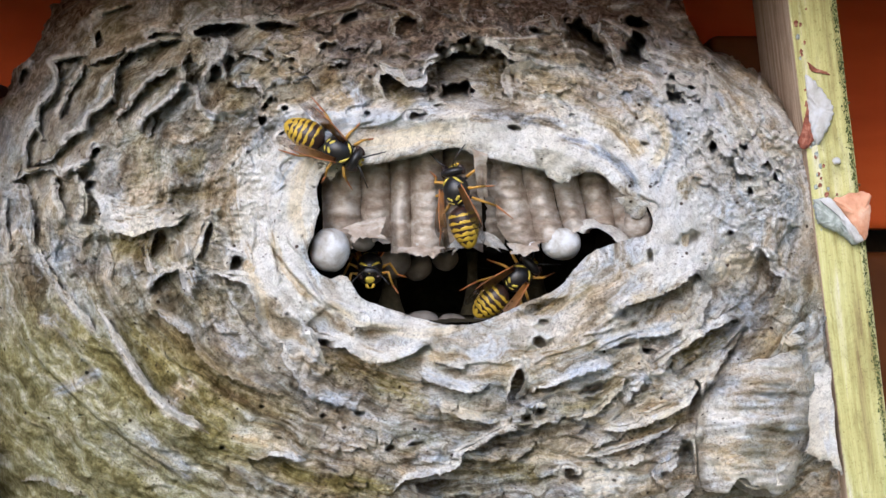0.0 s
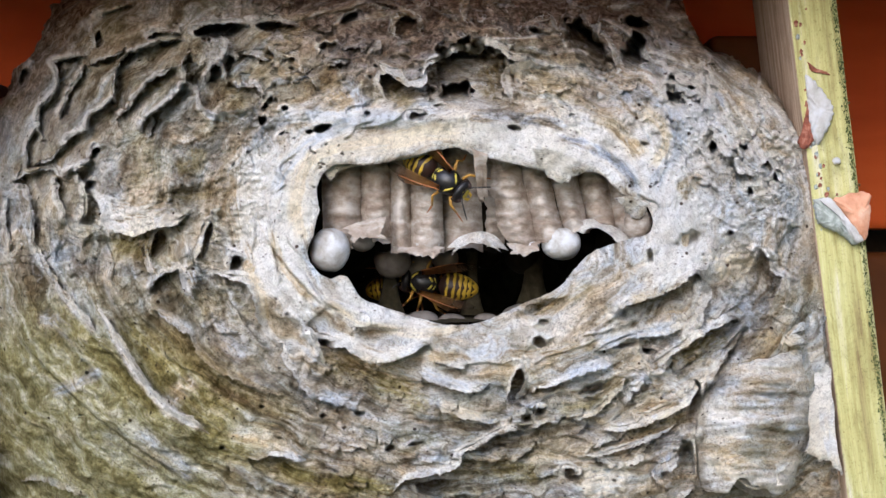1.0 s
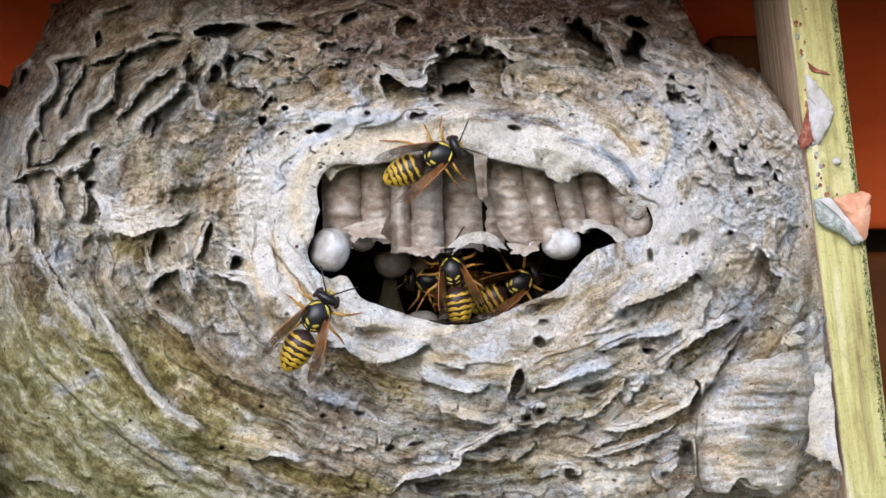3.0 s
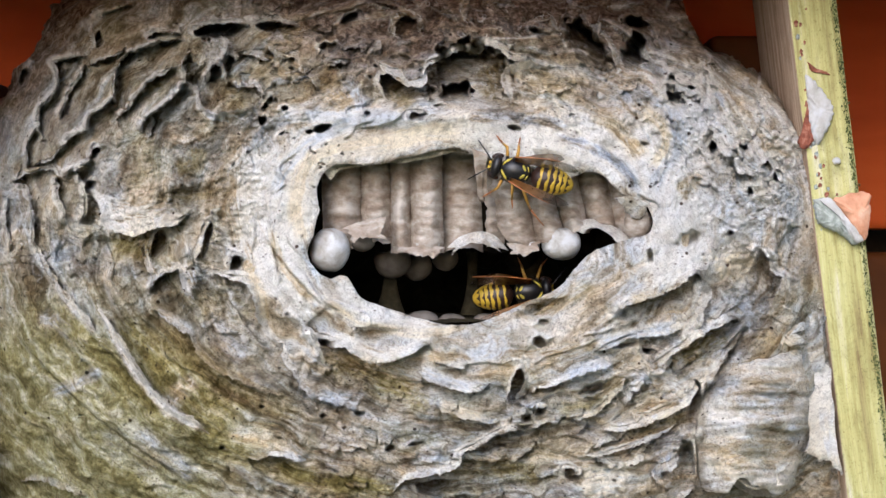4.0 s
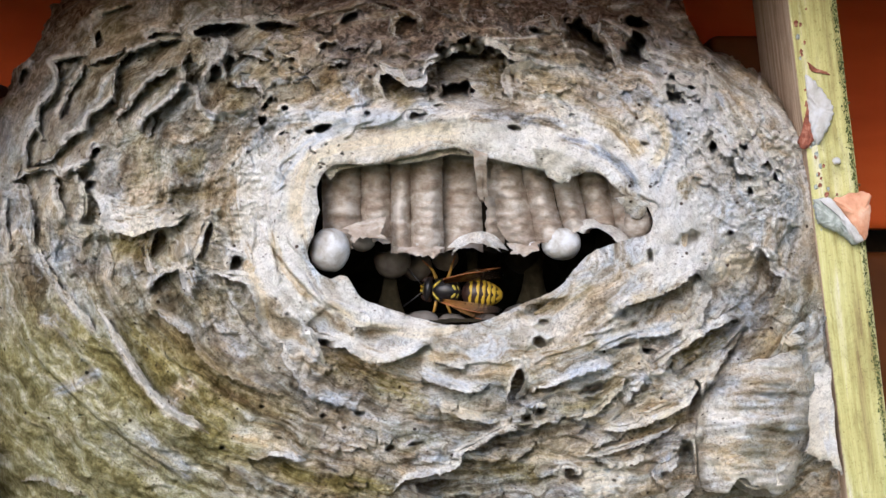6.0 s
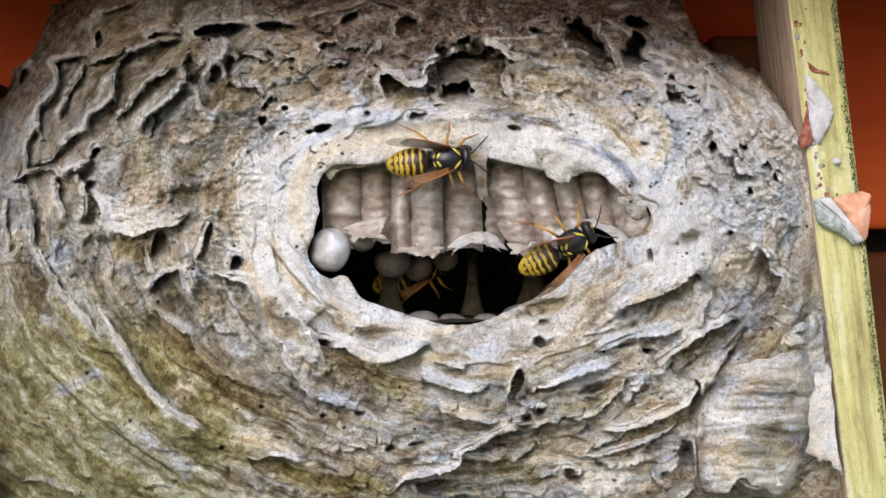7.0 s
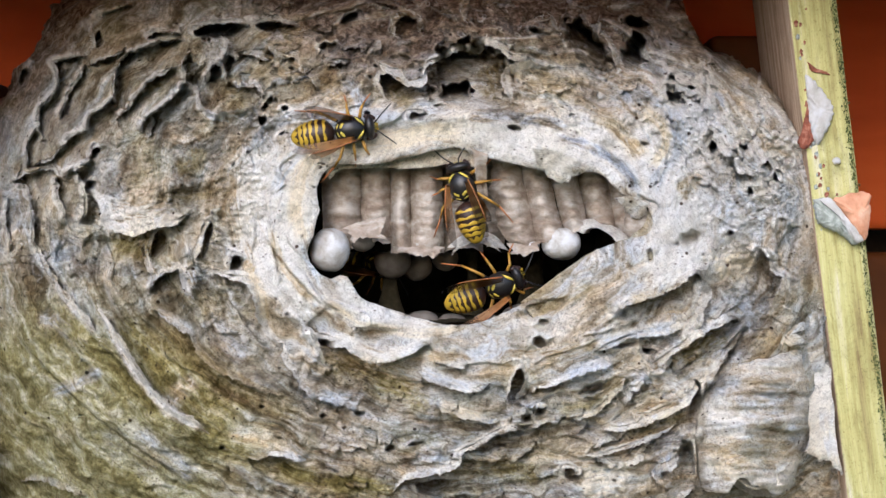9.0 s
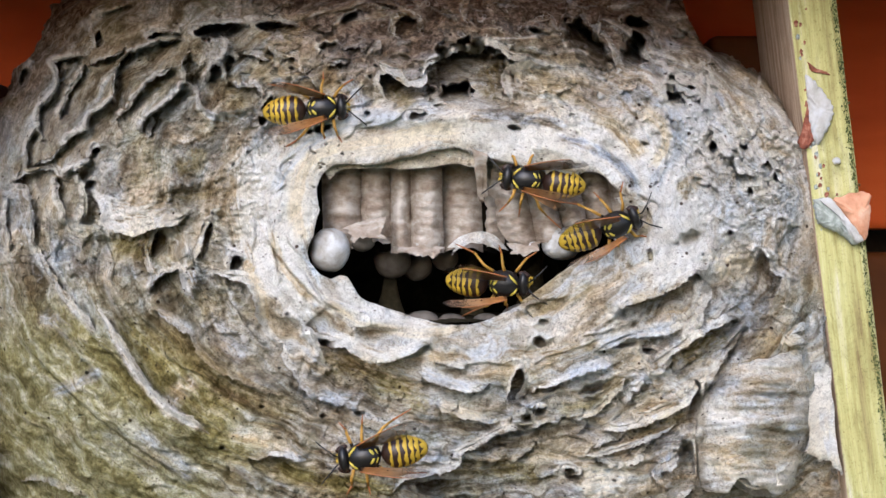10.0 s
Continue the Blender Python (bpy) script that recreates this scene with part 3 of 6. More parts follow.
pit(1040, 84, 54, 26, -50, 8.0, 0.22, 0.8, 0.3, 40)
pit(1122, 92, 18, 36, -12, 11.0, 0.15, 0.8, 0.3, 60)
pit(1128, 42, 24, 11, -15, 9.0, 0.16, 0.8, 0.3)
fold([(1060, 32), (1100, 55), (1140, 90), (1150, 110)], 1.0, 1.6, 15, 20, 0.6, 4)

wall_edge([(268, 694), (236, 656), (206, 606), (182, 558)], 2.2, 1.0, 1.0)
wall_edge([(1040, 40), (1072, 60), (1090, 98), (1088, 122)], 2.6, 0.6)
wall_edge([(1098, 62), (1122, 82), (1142, 96), (1148, 112)], 2.6, 0.5)
wall_edge([(1072, 142), (1094, 122), (1120, 122), (1136, 140)], 2.6, 0.8)
wall_edge([(1150, 154), (1176, 162), (1200, 151), (1214, 194)], 2.2, 0.6)
wall_edge([(700, 8), (728, 22), (744, 34), (748, 62)], 2.0, 0.4)
wall_edge([(360, 36), (400, 28), (450, 32), (500, 34), (540, 56)], 2.0, 0.4)
wall_edge([(920, 50), (950, 34), (975, 30), (990, 60)], 2.0, 0.5)

# --- above the mouth ---
swell(760, 205, 300, 22, 0, 2.2)
pit(832, 134, 74, 56, 4, 5.4, 0.2, 0.6, 0.1, 95)
pit(808, 166, 26, 20, 4, 7.0, 0.12, 0.5, 0.3, 90)
pit(704, 158, 44, 24, -35, 3.2, 0.5)
fold([(664, 110), (698, 128), (718, 147), (748, 146), (760, 126)], 1.4, 2.8, 30, 24, 1.0, 4)
fold([(748, 146), (756, 112), (786, 96), (814, 86), (846, 88), (854, 72), (882, 82), (902, 97), (926, 106), (950, 110)], 1.6, 2.4, 34, 24, 0.8, 4)
fold([(960, 110), (920, 116), (896, 128), (896, 152), (904, 182)], 1.8, 2.6, 35, 18, 0.8, 5)
pit(740, 203, 18, 9, 0, 3.4)
pit(570, 229, 16, 7, 15, 5.0, 0.3, 0.2, 0.2)
pit(548, 234, 8, 4, 10, 4.0, 0.3, 0.1, 0.1)
pit(910, 228, 13, 4, -15, 3.0, 0.3, 0.1, 0.1)
pit(504, 192, 7, 4, 0, 3.0)
pit(650, 201, 4, 3, 0, 2.5)
pit(462, 98, 6, 5, 0, 3.5)
pit(620, 32, 18, 8, 30, 4.5)
pit(720, 46, 26, 24, 0, 3.0)
pit(955, 58, 16, 6, -20, 2.5)
pit(582, 84, 16, 8, 0, 2.4)

# overall rounded form: a flattened ball that hangs between roof, wall and batten
SU = np.where(GU < 790, (790 - GU) / 848, (GU - 790) / (690 + 340 * smooth(60, 240, GV)))
SV = np.where(GV < 500, (500 - GV) / (650 + 130 * smooth(700, 300, GU)), (GV - 500) / 930)
BALL = SU ** 2.2 + SV ** 2.2 + 0.03 * fbm(GU / 30, GV / 30, 7.7, 3)
SLOPE = np.interp(GU, [1190, 1215, 1245, 1300, 1350, 1390, 1430], [-90, 20, 80, 104, 132, 185, 260]) + 9 * fbm(GU / 12, GV / 12, 3.7, 3)
BALL += (1.03 - BALL) * smooth(-16, 5, SLOPE - GV)
Y = 0.052 * (1 - np.sqrt(np.clip(1 - np.minimum(BALL, 1), 0, 1))) - H * 0.001

# on the batten's side the paper is built up against the timber
BESIDE = GU - (1398 + GV * 104 / 882)
HOLD = smooth(-46, -4, BESIDE) * smooth(90, 170, GV) * smooth(800, 720, GV)
Y = np.where((HOLD > 0) & (Y < 0.0118), Y + HOLD * (0.0118 - Y), Y)
# the collar turns in at the mouth
Y += 0.0003 * np.exp(-OUT / 2.5)


# what the paper is made of: algae low on the left, dark bark fibre near the roof, pale fresh paper round the mouth and
# on edges; edges are whitened further for light through thin paper
TINT = fbm(GU / 110, GV / 110, 5.5, 3)
MOSS = np.clip(smooth(540, 860, GV + 0.3 * (600 - GU)) * smooth(700, 150, GU) * (1.05 + 0.7 * TINT), 0, 0.9)
CREAM = 0.5 + 0.25 * fbm(GU / 70, GV / 70, 15.5, 3)


def stripe(pts, wide, hue, pale, moss=0.0, brown=0.0):
    """A streaked band of other tone: warmer (hue above 0) or bluer, paler or darker, olive or brown. Most are layers
    chewed from other wood; some put the shade of hollows into the paper.
    """
    line = spline(pts, 8)
    w = window(line[:, 0].min() - 3 * wide, line[:, 0].max() + 3 * wide, line[:, 1].min() - 3 * wide, line[:, 1].max() + 3 * wide)
    s, t = line_distance(line, WOB_U[w], WOB_V[w])
    a = np.exp(-np.abs(s / wide) ** 2.6) * smooth(0, 0.15, t) * smooth(1, 0.85, t) * np.clip(1 + 1.2 * fbm(t * 9, s / 3.2, wide, 2), 0.3, 1.5)
    CREAM[w] += hue * a
    STRIPES.append((w, pale * a, moss * a, brown * a))


STRIPES = []
# lower left: tan, rust and olive layers
stripe([(200, 560), (260, 620), (330, 690), (420, 770)], 34, 0.4, -0.35, 0.35)
stripe([(280, 580), (350, 640), (440, 700), (540, 740)], 24, 0.55, -0.4, 0.2, 0.12)
stripe([(360, 690), (410, 700), (460, 708), (520, 722)], 13, 0.7, -0.5, 0.1, 0.3)
stripe([(180, 552), (212, 610), (240, 660), (268, 696), (300, 725), (376, 770)], 8, -0.15, 1.0, -0.6)
stripe([(284, 736), (320, 692), (348, 670)], 14, 0.0, 0.7, -0.5)
stripe([(60, 570), (100, 566), (130, 590)], 12, -0.4, 0.5, -0.4)
stripe([(90, 700), (140, 676), (185, 655)], 10, -0.35, 0.45, -0.5)
stripe([(360, 560), (400, 600), (440, 640)], 20, -0.3, 0.25, -0.3)
stripe([(90, 540), (150, 600), (240, 690), (300, 760)], 16, 0.3, -0.2, 0.5)
stripe([(180, 770), (230, 790), (290, 830)], 20, -0.1, 0.3, 0.1)
stripe([(240, 760), (290, 800), (350, 850)], 16, -0.3, 0.2, -0.4)
stripe([(330, 760), (430, 800), (540, 850)], 18, 0.2, -0.2, 0.2)
stripe([(400, 770), (440, 778), (480, 790)], 8, 0.4, 0.4, 0.0)
stripe([(470, 806), (510, 806), (545, 822)], 9, -0.1, 0.7)
stripe([(480, 830), (580, 852), (720, 866)], 16, 0.4, -0.5, 0.7)
# Hollow below the torn edge: its shade is put into the tone.
stripe([(370, 510), (420, 530), (450, 570)], 22, 0.0, -0.3, 0.3)
stripe([(440, 480), (462, 520), (470, 570)], 9, 0.7, 0.1)
stripe([(430, 462), (450, 482)], 9, 0.8, -0.4, 0.0, 0.35)
stripe([(20, 330), (40, 400), (50, 440)], 12, -0.4, 0.4)
stripe([(300, 400), (325, 440), (345, 520)], 14, -0.2, 0.7)
stripe([(160, 365), (240, 380), (320, 365)], 32, -0.05, 0.85, -0.3)
# Hollow under the pale lip, shade darkened into the paper.
stripe([(190, 440), (230, 440), (280, 430)], 22, 0.35, -0.4, 0.3)
stripe([(310, 305), (345, 290), (352, 260)], 15, 0.75, -0.3, 0.3)
# Brown hollow; part of its dark is shade put into the tone.
stripe([(260, 352), (340, 354), (420, 340)], 20, 0.2, -0.35, 0.22, 0.05)
stripe([(0, 330), (60, 270), (140, 180), (230, 140), (330, 110), (440, 150)], 75, -0.08, -0.05, 0.1)
# below the mouth
stripe([(560, 640), (640, 650), (740, 690)], 24, 0.45, -0.4, 0.35, 0.1)
stripe([(560, 712), (610, 704), (640, 716)], 14, -0.45, 0.6, -0.3)
stripe([(570, 750), (620, 770), (680, 800)], 30, 0.1, 0.4)
stripe([(640, 680), (720, 700), (760, 730)], 22, 0.2, -0.3, 0.45)
stripe([(700, 632), (740, 618), (766, 620)], 9, -0.2, 0.9)
stripe([(756, 636), (790, 630), (810, 622)], 10, 0.8, -0.2, 0.2)
stripe([(830, 640), (870, 620), (880, 590)], 26, -0.3, 0.35)
stripe([(740, 655), (800, 675), (840, 688)], 10, -0.4, 0.5)
stripe([(840, 665), (890, 650), (900, 640)], 14, 0.5, -0.2)
stripe([(770, 716), (830, 736), (900, 748)], 11, 0.3, 0.6)
# Shade beneath the big lower lip, put into the paper's tone.
stripe([(860, 790), (920, 780), (990, 800)], 22, -0.2, -0.4, 0.1, 0.25)
stripe([(830, 830), (900, 830), (960, 850)], 18, 0.4, -0.3, 0.3)
stripe([(1020, 850), (1070, 840), (1120, 850)], 34, 0.2, 0.6)
# lower right
stripe([(960, 640), (1020, 620), (1060, 600)], 14, 0.5, -0.4, 0.2, 0.15)
stripe([(1060, 612), (1130, 592), (1200, 588)], 12, -0.45, 0.6, -0.2)
stripe([(1000, 665), (1050, 656), (1090, 650)], 14, -0.35, 0.6)
stripe([(980, 730), (1040, 722), (1080, 690), (1110, 660)], 13, 0.6, -0.35, 0.25, 0.1)
stripe([(1100, 770), (1160, 755), (1220, 725)], 13, 0.35, -0.1, 0.5)
stripe([(1110, 680), (1170, 670), (1210, 690)], 16, -0.2, 0.4)
stripe([(1160, 850), (1180, 800), (1200, 760)], 26, -0.5, -0.1, -0.2, 0.1)
# This band and the next: olive-brown, with hollow shade put into the tone.
stripe([(1200, 640), (1250, 610), (1290, 590)], 20, 0.2, -0.6, 0.5, 0.2)
stripe([(1110, 535), (1170, 520), (1230, 500)], 12, 0.4, -0.5, 0.3, 0.2)
stripe([(1260, 480), (1300, 470), (1340, 470)], 24, 0.4, 0.1)
# Scoop, then the hollow below the mouth: shade put into the tone.
stripe([(1320, 520), (1360, 510), (1370, 480)], 26, 0.1, -0.4, 0.1, 0.2)
stripe([(940, 545), (990, 535), (1060, 500)], 14, 0.3, -0.4, 0.35, 0.1)
stripe([(1256, 826), (1320, 802), (1404, 786)], 30, 0.5, -0.25, 0.2)
stripe([(1246, 736), (1280, 748), (1320, 762)], 15, -0.2, 0.7)
stripe([(1276, 690), (1340, 690), (1412, 694)], 22, 0.0, -0.25, 0.0, 0.14)
stripe([(1330, 600), (1380, 600), (1420, 620)], 16, 0.4, 0.1, 0.2)
stripe([(1330, 850), (1370, 862), (1400, 850)], 10, 0.1, 0.5)
# right of the mouth: streaks of several woods
stripe([(990, 206), (1060, 224), (1110, 258), (1142, 300), (1142, 340)], 10, -0.05, 0.6)
stripe([(820, 208), (880, 204), (960, 214), (1010, 222)], 11, -0.5, -0.55, 0, 0.12)
stripe([(980, 240), (1040, 258), (1100, 296), (1130, 340)], 8, -0.5, -0.5, 0, 0.1)
stripe([(1000, 262), (1050, 286), (1100, 326)], 8, -0.1, 0.5)
stripe([(1040, 196), (1090, 224), (1118, 258), (1136, 282)], 13, 0.7, -0.35)
stripe([(1130, 190), (1176, 228), (1176, 268), (1150, 302)], 10, 0.6, 0.3)
stripe([(1060, 180), (1140, 172), (1192, 206), (1198, 260), (1166, 306), (1156, 350)], 12, -0.5, -0.1)
stripe([(1180, 170), (1226, 212), (1218, 282), (1180, 345), (1180, 400)], 20, -0.1, 0.45)
stripe([(1200, 345), (1222, 326), (1240, 330)], 17, 0.4, -0.4, 0.25, 0.15)
stripe([(1280, 390), (1350, 360), (1420, 330)], 44, 0.0, 0.3)
# the collar
stripe([(850, 244), (760, 236), (690, 250), (600, 262), (548, 288), (530, 340), (532, 400), (550, 430)], 19, 0.6, 0.2)
stripe([(740, 216), (640, 214), (560, 250), (504, 300), (486, 350)], 12, -0.45, 0.6)
stripe([(480, 200), (560, 206), (660, 204), (730, 214)], 13, -0.25, 0.7)
stripe([(360, 205), (400, 208), (440, 222)], 12, -0.2, 0.8)
stripe([(440, 240), (446, 300), (450, 380), (478, 460), (520, 520)], 46, -0.05, 0.5, -0.15)
stripe([(480, 400), (500, 470), (560, 540)], 7, 0.55, -0.2)
stripe([(560, 520), (640, 570), (740, 590), (850, 578)], 9, 0.4, 0.2)
stripe([(590, 500), (650, 545), (740, 572), (820, 578)], 12, -0.05, 0.5)
# Grey hollow above the lower lip, its shade put into the tone.
stripe([(540, 535), (620, 585), (700, 598)], 9, 0.1, -0.4, 0.1, 0.08)
# above the mouth
stripe([(562, 120), (590, 160), (620, 192)], 24, 0.65, 0.1, 0.15)
stripe([(608, 142), (628, 166), (644, 192)], 11, -0.7, 0.5)
stripe([(690, 140), (712, 170), (730, 190)], 16, 0.7, -0.3, 0.3)
stripe([(905, 130), (930, 160), (960, 190)], 28, 0.15, 0.35)
stripe([(860, 110), (870, 150), (860, 180)], 22, 0.3, -0.4, 0.4, 0.2)
stripe([(500, 70), (520, 60), (540, 70)], 20, 0.4, -0.3, 0.5)
stripe([(700, 20), (716, 40), (720, 64)], 20, 0.4, -0.4, 0.6)
stripe([(930, 60), (990, 110), (1040, 150)], 40, 0.1, 0.1, 0.1, -0.4)
MOSS = np.maximum(MOSS, 0.35 * smooth(0.0, 0.5, fbm(GU / 90, GV / 60, 2.9, 2)) * wild)
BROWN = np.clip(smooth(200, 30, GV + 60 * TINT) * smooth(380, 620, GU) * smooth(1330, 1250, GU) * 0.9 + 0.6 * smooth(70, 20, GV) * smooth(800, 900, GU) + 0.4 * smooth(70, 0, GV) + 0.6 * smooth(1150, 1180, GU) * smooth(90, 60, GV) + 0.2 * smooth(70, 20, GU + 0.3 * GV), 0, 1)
# Left flank paler against the dim light there; upper-left floors darker, partly for shade.
WHITE = np.clip(0.95 * np.exp(-((OUT - 45) / (80 + 60 * smooth(1000, 1200, GU) + 45 * smooth(620, 520, GU) * smooth(180, 240, GV))) ** 2) * (0.9 + 0.6 * TINT) + EDGE * (1.45 - 0.9 * smooth(480, 620, GV) * smooth(640, 520, GU)) + 0.25 * smooth(0.1, 0.6, TINT) + 0.4 * smooth(1100, 1220, GU) * smooth(95, 150, GV) * smooth(640, 520, GV)
                - 0.1 * smooth(440, 360, GU) * smooth(345, 300, GV) * np.clip(1 - EDGE, 0, 1) + 0.42 * smooth(240, 130, GU) * smooth(140, 220, GV) * smooth(500, 420, GV) + 0.42 * smooth(900, 1040, GU) * smooth(550, 640, GV) + 0.2 * smooth(900, 1000, GU) * smooth(70, 120, GV) * smooth(330, 250, GV), 0, 1)
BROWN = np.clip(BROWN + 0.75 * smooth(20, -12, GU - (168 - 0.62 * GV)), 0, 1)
WHITE = np.clip(WHITE + 0.34 * LEAFY * np.sin(LEAF_NO * 12.9), 0, 1)
CREAM = CREAM + 0.24 * LEAFY * np.sin(LEAF_NO * 7.7 + 1.0)
MOSS = np.clip(MOSS + 0.12 * LEAFY * np.sin(LEAF_NO * 5.3 + 2.0), 0, 0.95)
# Upper left between the walls: more olive, partly standing for pocket shade.
MOSS = np.clip(MOSS + 0.08 * smooth(440, 360, GU) * smooth(345, 300, GV) * np.clip(1 - 1.5 * EDGE, 0, 1), 0, 0.95)
for w, a, m, b in STRIPES:
    WHITE[w] = np.clip(WHITE[w] + a, 0, 1)
    MOSS[w] = np.clip(MOSS[w] + m, 0, 0.95)
    BROWN[w] = np.clip(BROWN[w] + b, 0, 1)
CREAM = np.clip(CREAM, 0, 1)


def depth_at(u, v):
    """Depth of the envelope's surface at a grid point."""
    i = int(np.clip((u + 30) / STEP, 0, len(us) - 1))
    j = int(np.clip((v + 60) / STEP, 0, len(vs) - 1))
    return float(Y[j, i])


def build_envelope(parent):
    # vertices beside the mouth slide on to its outline
    gy, gx = np.gradient(mouth_s, STEP)
    close = np.abs(mouth_s) < STEP * 0.75
    pu = np.where(close, GU - mouth_s * gx, GU)
    pv = np.where(close, GV - mouth_s * gy, GV)
    k = 1 + Y / EYE_BACK
    xyz = np.stack([(pu - 784) * U * k, Y, (441 - pv) * U * k], -1).reshape(-1, 3)
    keep = (mouth_s < STEP * 0.75) & (BALL + 0.045 * fbm(GU / 26, GV / 26, 91.0, 3) < 0.985) & (BESIDE < 5)
    q = keep[:-1, :-1] & keep[1:, :-1] & keep[:-1, 1:] & keep[1:, 1:]
    idx = np.arange(GU.size).reshape(GU.shape)
    quads = np.stack([idx[:-1, :-1], idx[1:, :-1], idx[1:, 1:], idx[:-1, 1:]], -1)[q]
    used = np.unique(quads)
    back = np.full(GU.size, -1)
    back[used] = np.arange(len(used))
    quads = back[quads]
    me = bpy.data.meshes.new("envelope")
    me.vertices.add(len(used))
    me.vertices.foreach_set("co", xyz[used].ravel())
    me.loops.add(quads.size)
    me.loops.foreach_set("vertex_index", quads.ravel().astype(np.int32))
    me.polygons.add(len(quads))
    me.polygons.foreach_set("loop_start", np.arange(0, quads.size, 4, dtype=np.int32))
    me.polygons.foreach_set("loop_total", np.full(len(quads), 4, dtype=np.int32))
    me.polygons.foreach_set("use_smooth", np.ones(len(quads), dtype=bool))
    me.update(calc_edges=True)
    flow = np.stack([FLOW_A, FLOW_B, FLOW_C], -1).reshape(-1, 3)[used]
    me.attributes.new("flow", 'FLOAT_VECTOR', 'POINT').data.foreach_set("vector", flow.ravel())
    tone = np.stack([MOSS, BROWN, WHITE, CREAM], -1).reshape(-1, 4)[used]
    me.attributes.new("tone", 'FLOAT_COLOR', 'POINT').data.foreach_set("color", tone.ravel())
    me.materials.append(PAPER)
    ob = new("envelope", me)
    ob.parent = parent
    return ob


nest = tagged(new("wasp_nest"), "grey papery wasp nest with torn scalloped layers round an open mouth", "wasp nest")
nest.empty_display_size = 0.01
build_envelope(nest)


def grid_index(u, v):
    i = np.clip(((np.asarray(u) + 30) / STEP).astype(int), 0, len(us) - 1)
    j = np.clip(((np.asarray(v) + 60) / STEP).astype(int), 0, len(vs) - 1)
    return j, i


def paper_sheet(name, rows_uvy, parent, pale=0.0, thick=0.00012):
    """A thin paper sheet from an array (rows, columns, (u, v, depth)), paler by pale (one value, or one a row);
    its fibres follow the envelope's."""
    a = np.asarray(rows_uvy, float)
    nr, nc = a.shape[:2]
    k = 1 + a[..., 2] / EYE_BACK
    front = np.stack([(a[..., 0] - 784) * U * k, a[..., 2], (441 - a[..., 1]) * U * k], -1).reshape(-1, 3)
    backs = front + np.array([0, thick, 0])
    faces = []
    for off, flip in ((0, False), (nr * nc, True)):
        for r in range(nr - 1):
            for c in range(nc - 1):
                q = [off + r * nc + c, off + r * nc + c + 1, off + (r + 1) * nc + c + 1, off + (r + 1) * nc + c]
                faces.append(q[::-1] if flip else q)
    rim = [c for c in range(nc)] + [r * nc + nc - 1 for r in range(1, nr)] + [(nr - 1) * nc + c for c in range(nc - 2, -1, -1)] + [r * nc for r in range(nr - 2, 0, -1)]
    for i, p in enumerate(rim):
        q = rim[(i + 1) % len(rim)]
        faces.append([q, p, p + nr * nc, q + nr * nc])
    ob = mesh_object(name, np.vstack([front, backs]), faces, PAPER, parent)
    ob.data.validate()
    j, i = grid_index(a[..., 0].ravel(), a[..., 1].ravel())
    flow = np.stack([FLOW_A[j, i], FLOW_B[j, i], FLOW_C[j, i] + a[..., 2].ravel() * 150], -1)
    more = np.repeat(np.broadcast_to(np.asarray(pale, float).ravel(), (nr,)), nc)
    tone = np.stack([MOSS[j, i], BROWN[j, i], np.clip(WHITE[j, i] + more, 0, 1), CREAM[j, i]], -1)
    ob.data.attributes.new("flow", 'FLOAT_VECTOR', 'POINT').data.foreach_set("vector", np.vstack([flow, flow]).ravel())
    ob.data.attributes.new("tone", 'FLOAT_COLOR', 'POINT').data.foreach_set("color", np.vstack([tone, tone]).ravel())
    return ob


def torn_flap(line, up, down, edge, seed, root=None):
    """The free edge of a paper layer: a curled, ragged strip that stands off over the hollow below it."""
    rs = np.random.RandomState(seed)
    line = line - np.stack([wobble_u(line[:, 0], line[:, 1]), wobble_v(line[:, 0], line[:, 1])], -1)
    seg = np.hypot(*np.diff(line, axis=0).T)
    s = np.concatenate([[0], np.cumsum(seg)])
    n = max(14, int(s[-1] / 2.2))
    t = np.linspace(0, s[-1], n)
    cu, cv = np.interp(t, s, line[:, 0]), np.interp(t, s, line[:, 1])
    du, dv = np.gradient(cu), np.gradient(cv)
    ln = np.hypot(du, dv) + 1e-6
    nu, nv = -dv / ln, du / ln
    fade = np.minimum(1, np.minimum(t, s[-1] - t) / (0.16 * s[-1]))
    jag = (3.5 * fbm(t / 8, t * 0 + seed, 0.5, 3) + 3.5 * fbm(t / 40, t * 0 + seed, 3.5, 2) + 3.4 * fbm(t / 3.2, t * 0 + seed, 9.5, 2)) * (0.75 if root else 1.0)
    over = (3 + 3 * rs.rand() + 1.1 * down + jag) * fade - 4 * (1 - fade)
    root_w = root or 9 + 5 * rs.rand()
    rows = []
    for f in (0, 0.25, 0.5, 0.75, 0.9, 1.0):
        off = -root_w + (root_w + over) * f
        u, v = cu + nu * off, cv + nv * off
        ru, rv = cu - nu * root_w, cv - nv * root_w
        j, i = grid_index(ru, rv)
        base = Y[j, i]
        base = np.convolve(np.pad(base, 4, mode='edge'), np.ones(9) / 9, 'valid')
        lift = (0.0005 + 0.00035 * up) * fade * f ** 0.8 + 0.0005 * f * f * fade * (1 + 1.4 * fbm(t / 22, t * 0 + 2 * seed, 6.5, 2)) - 0.0005 * (1 - f) - 0.0006 * (1 - fade)
        rows.append(np.stack([u, v, base - lift], -1))
    return paper_sheet("paper_flap", rows, nest, (0.1 + 0.8 * edge) * np.array([0, 0.05, 0.2, 0.6, 0.95, 1.0] if root is None else [0.05, 0.3, 0.7, 1.0, 1.0, 1.0]))


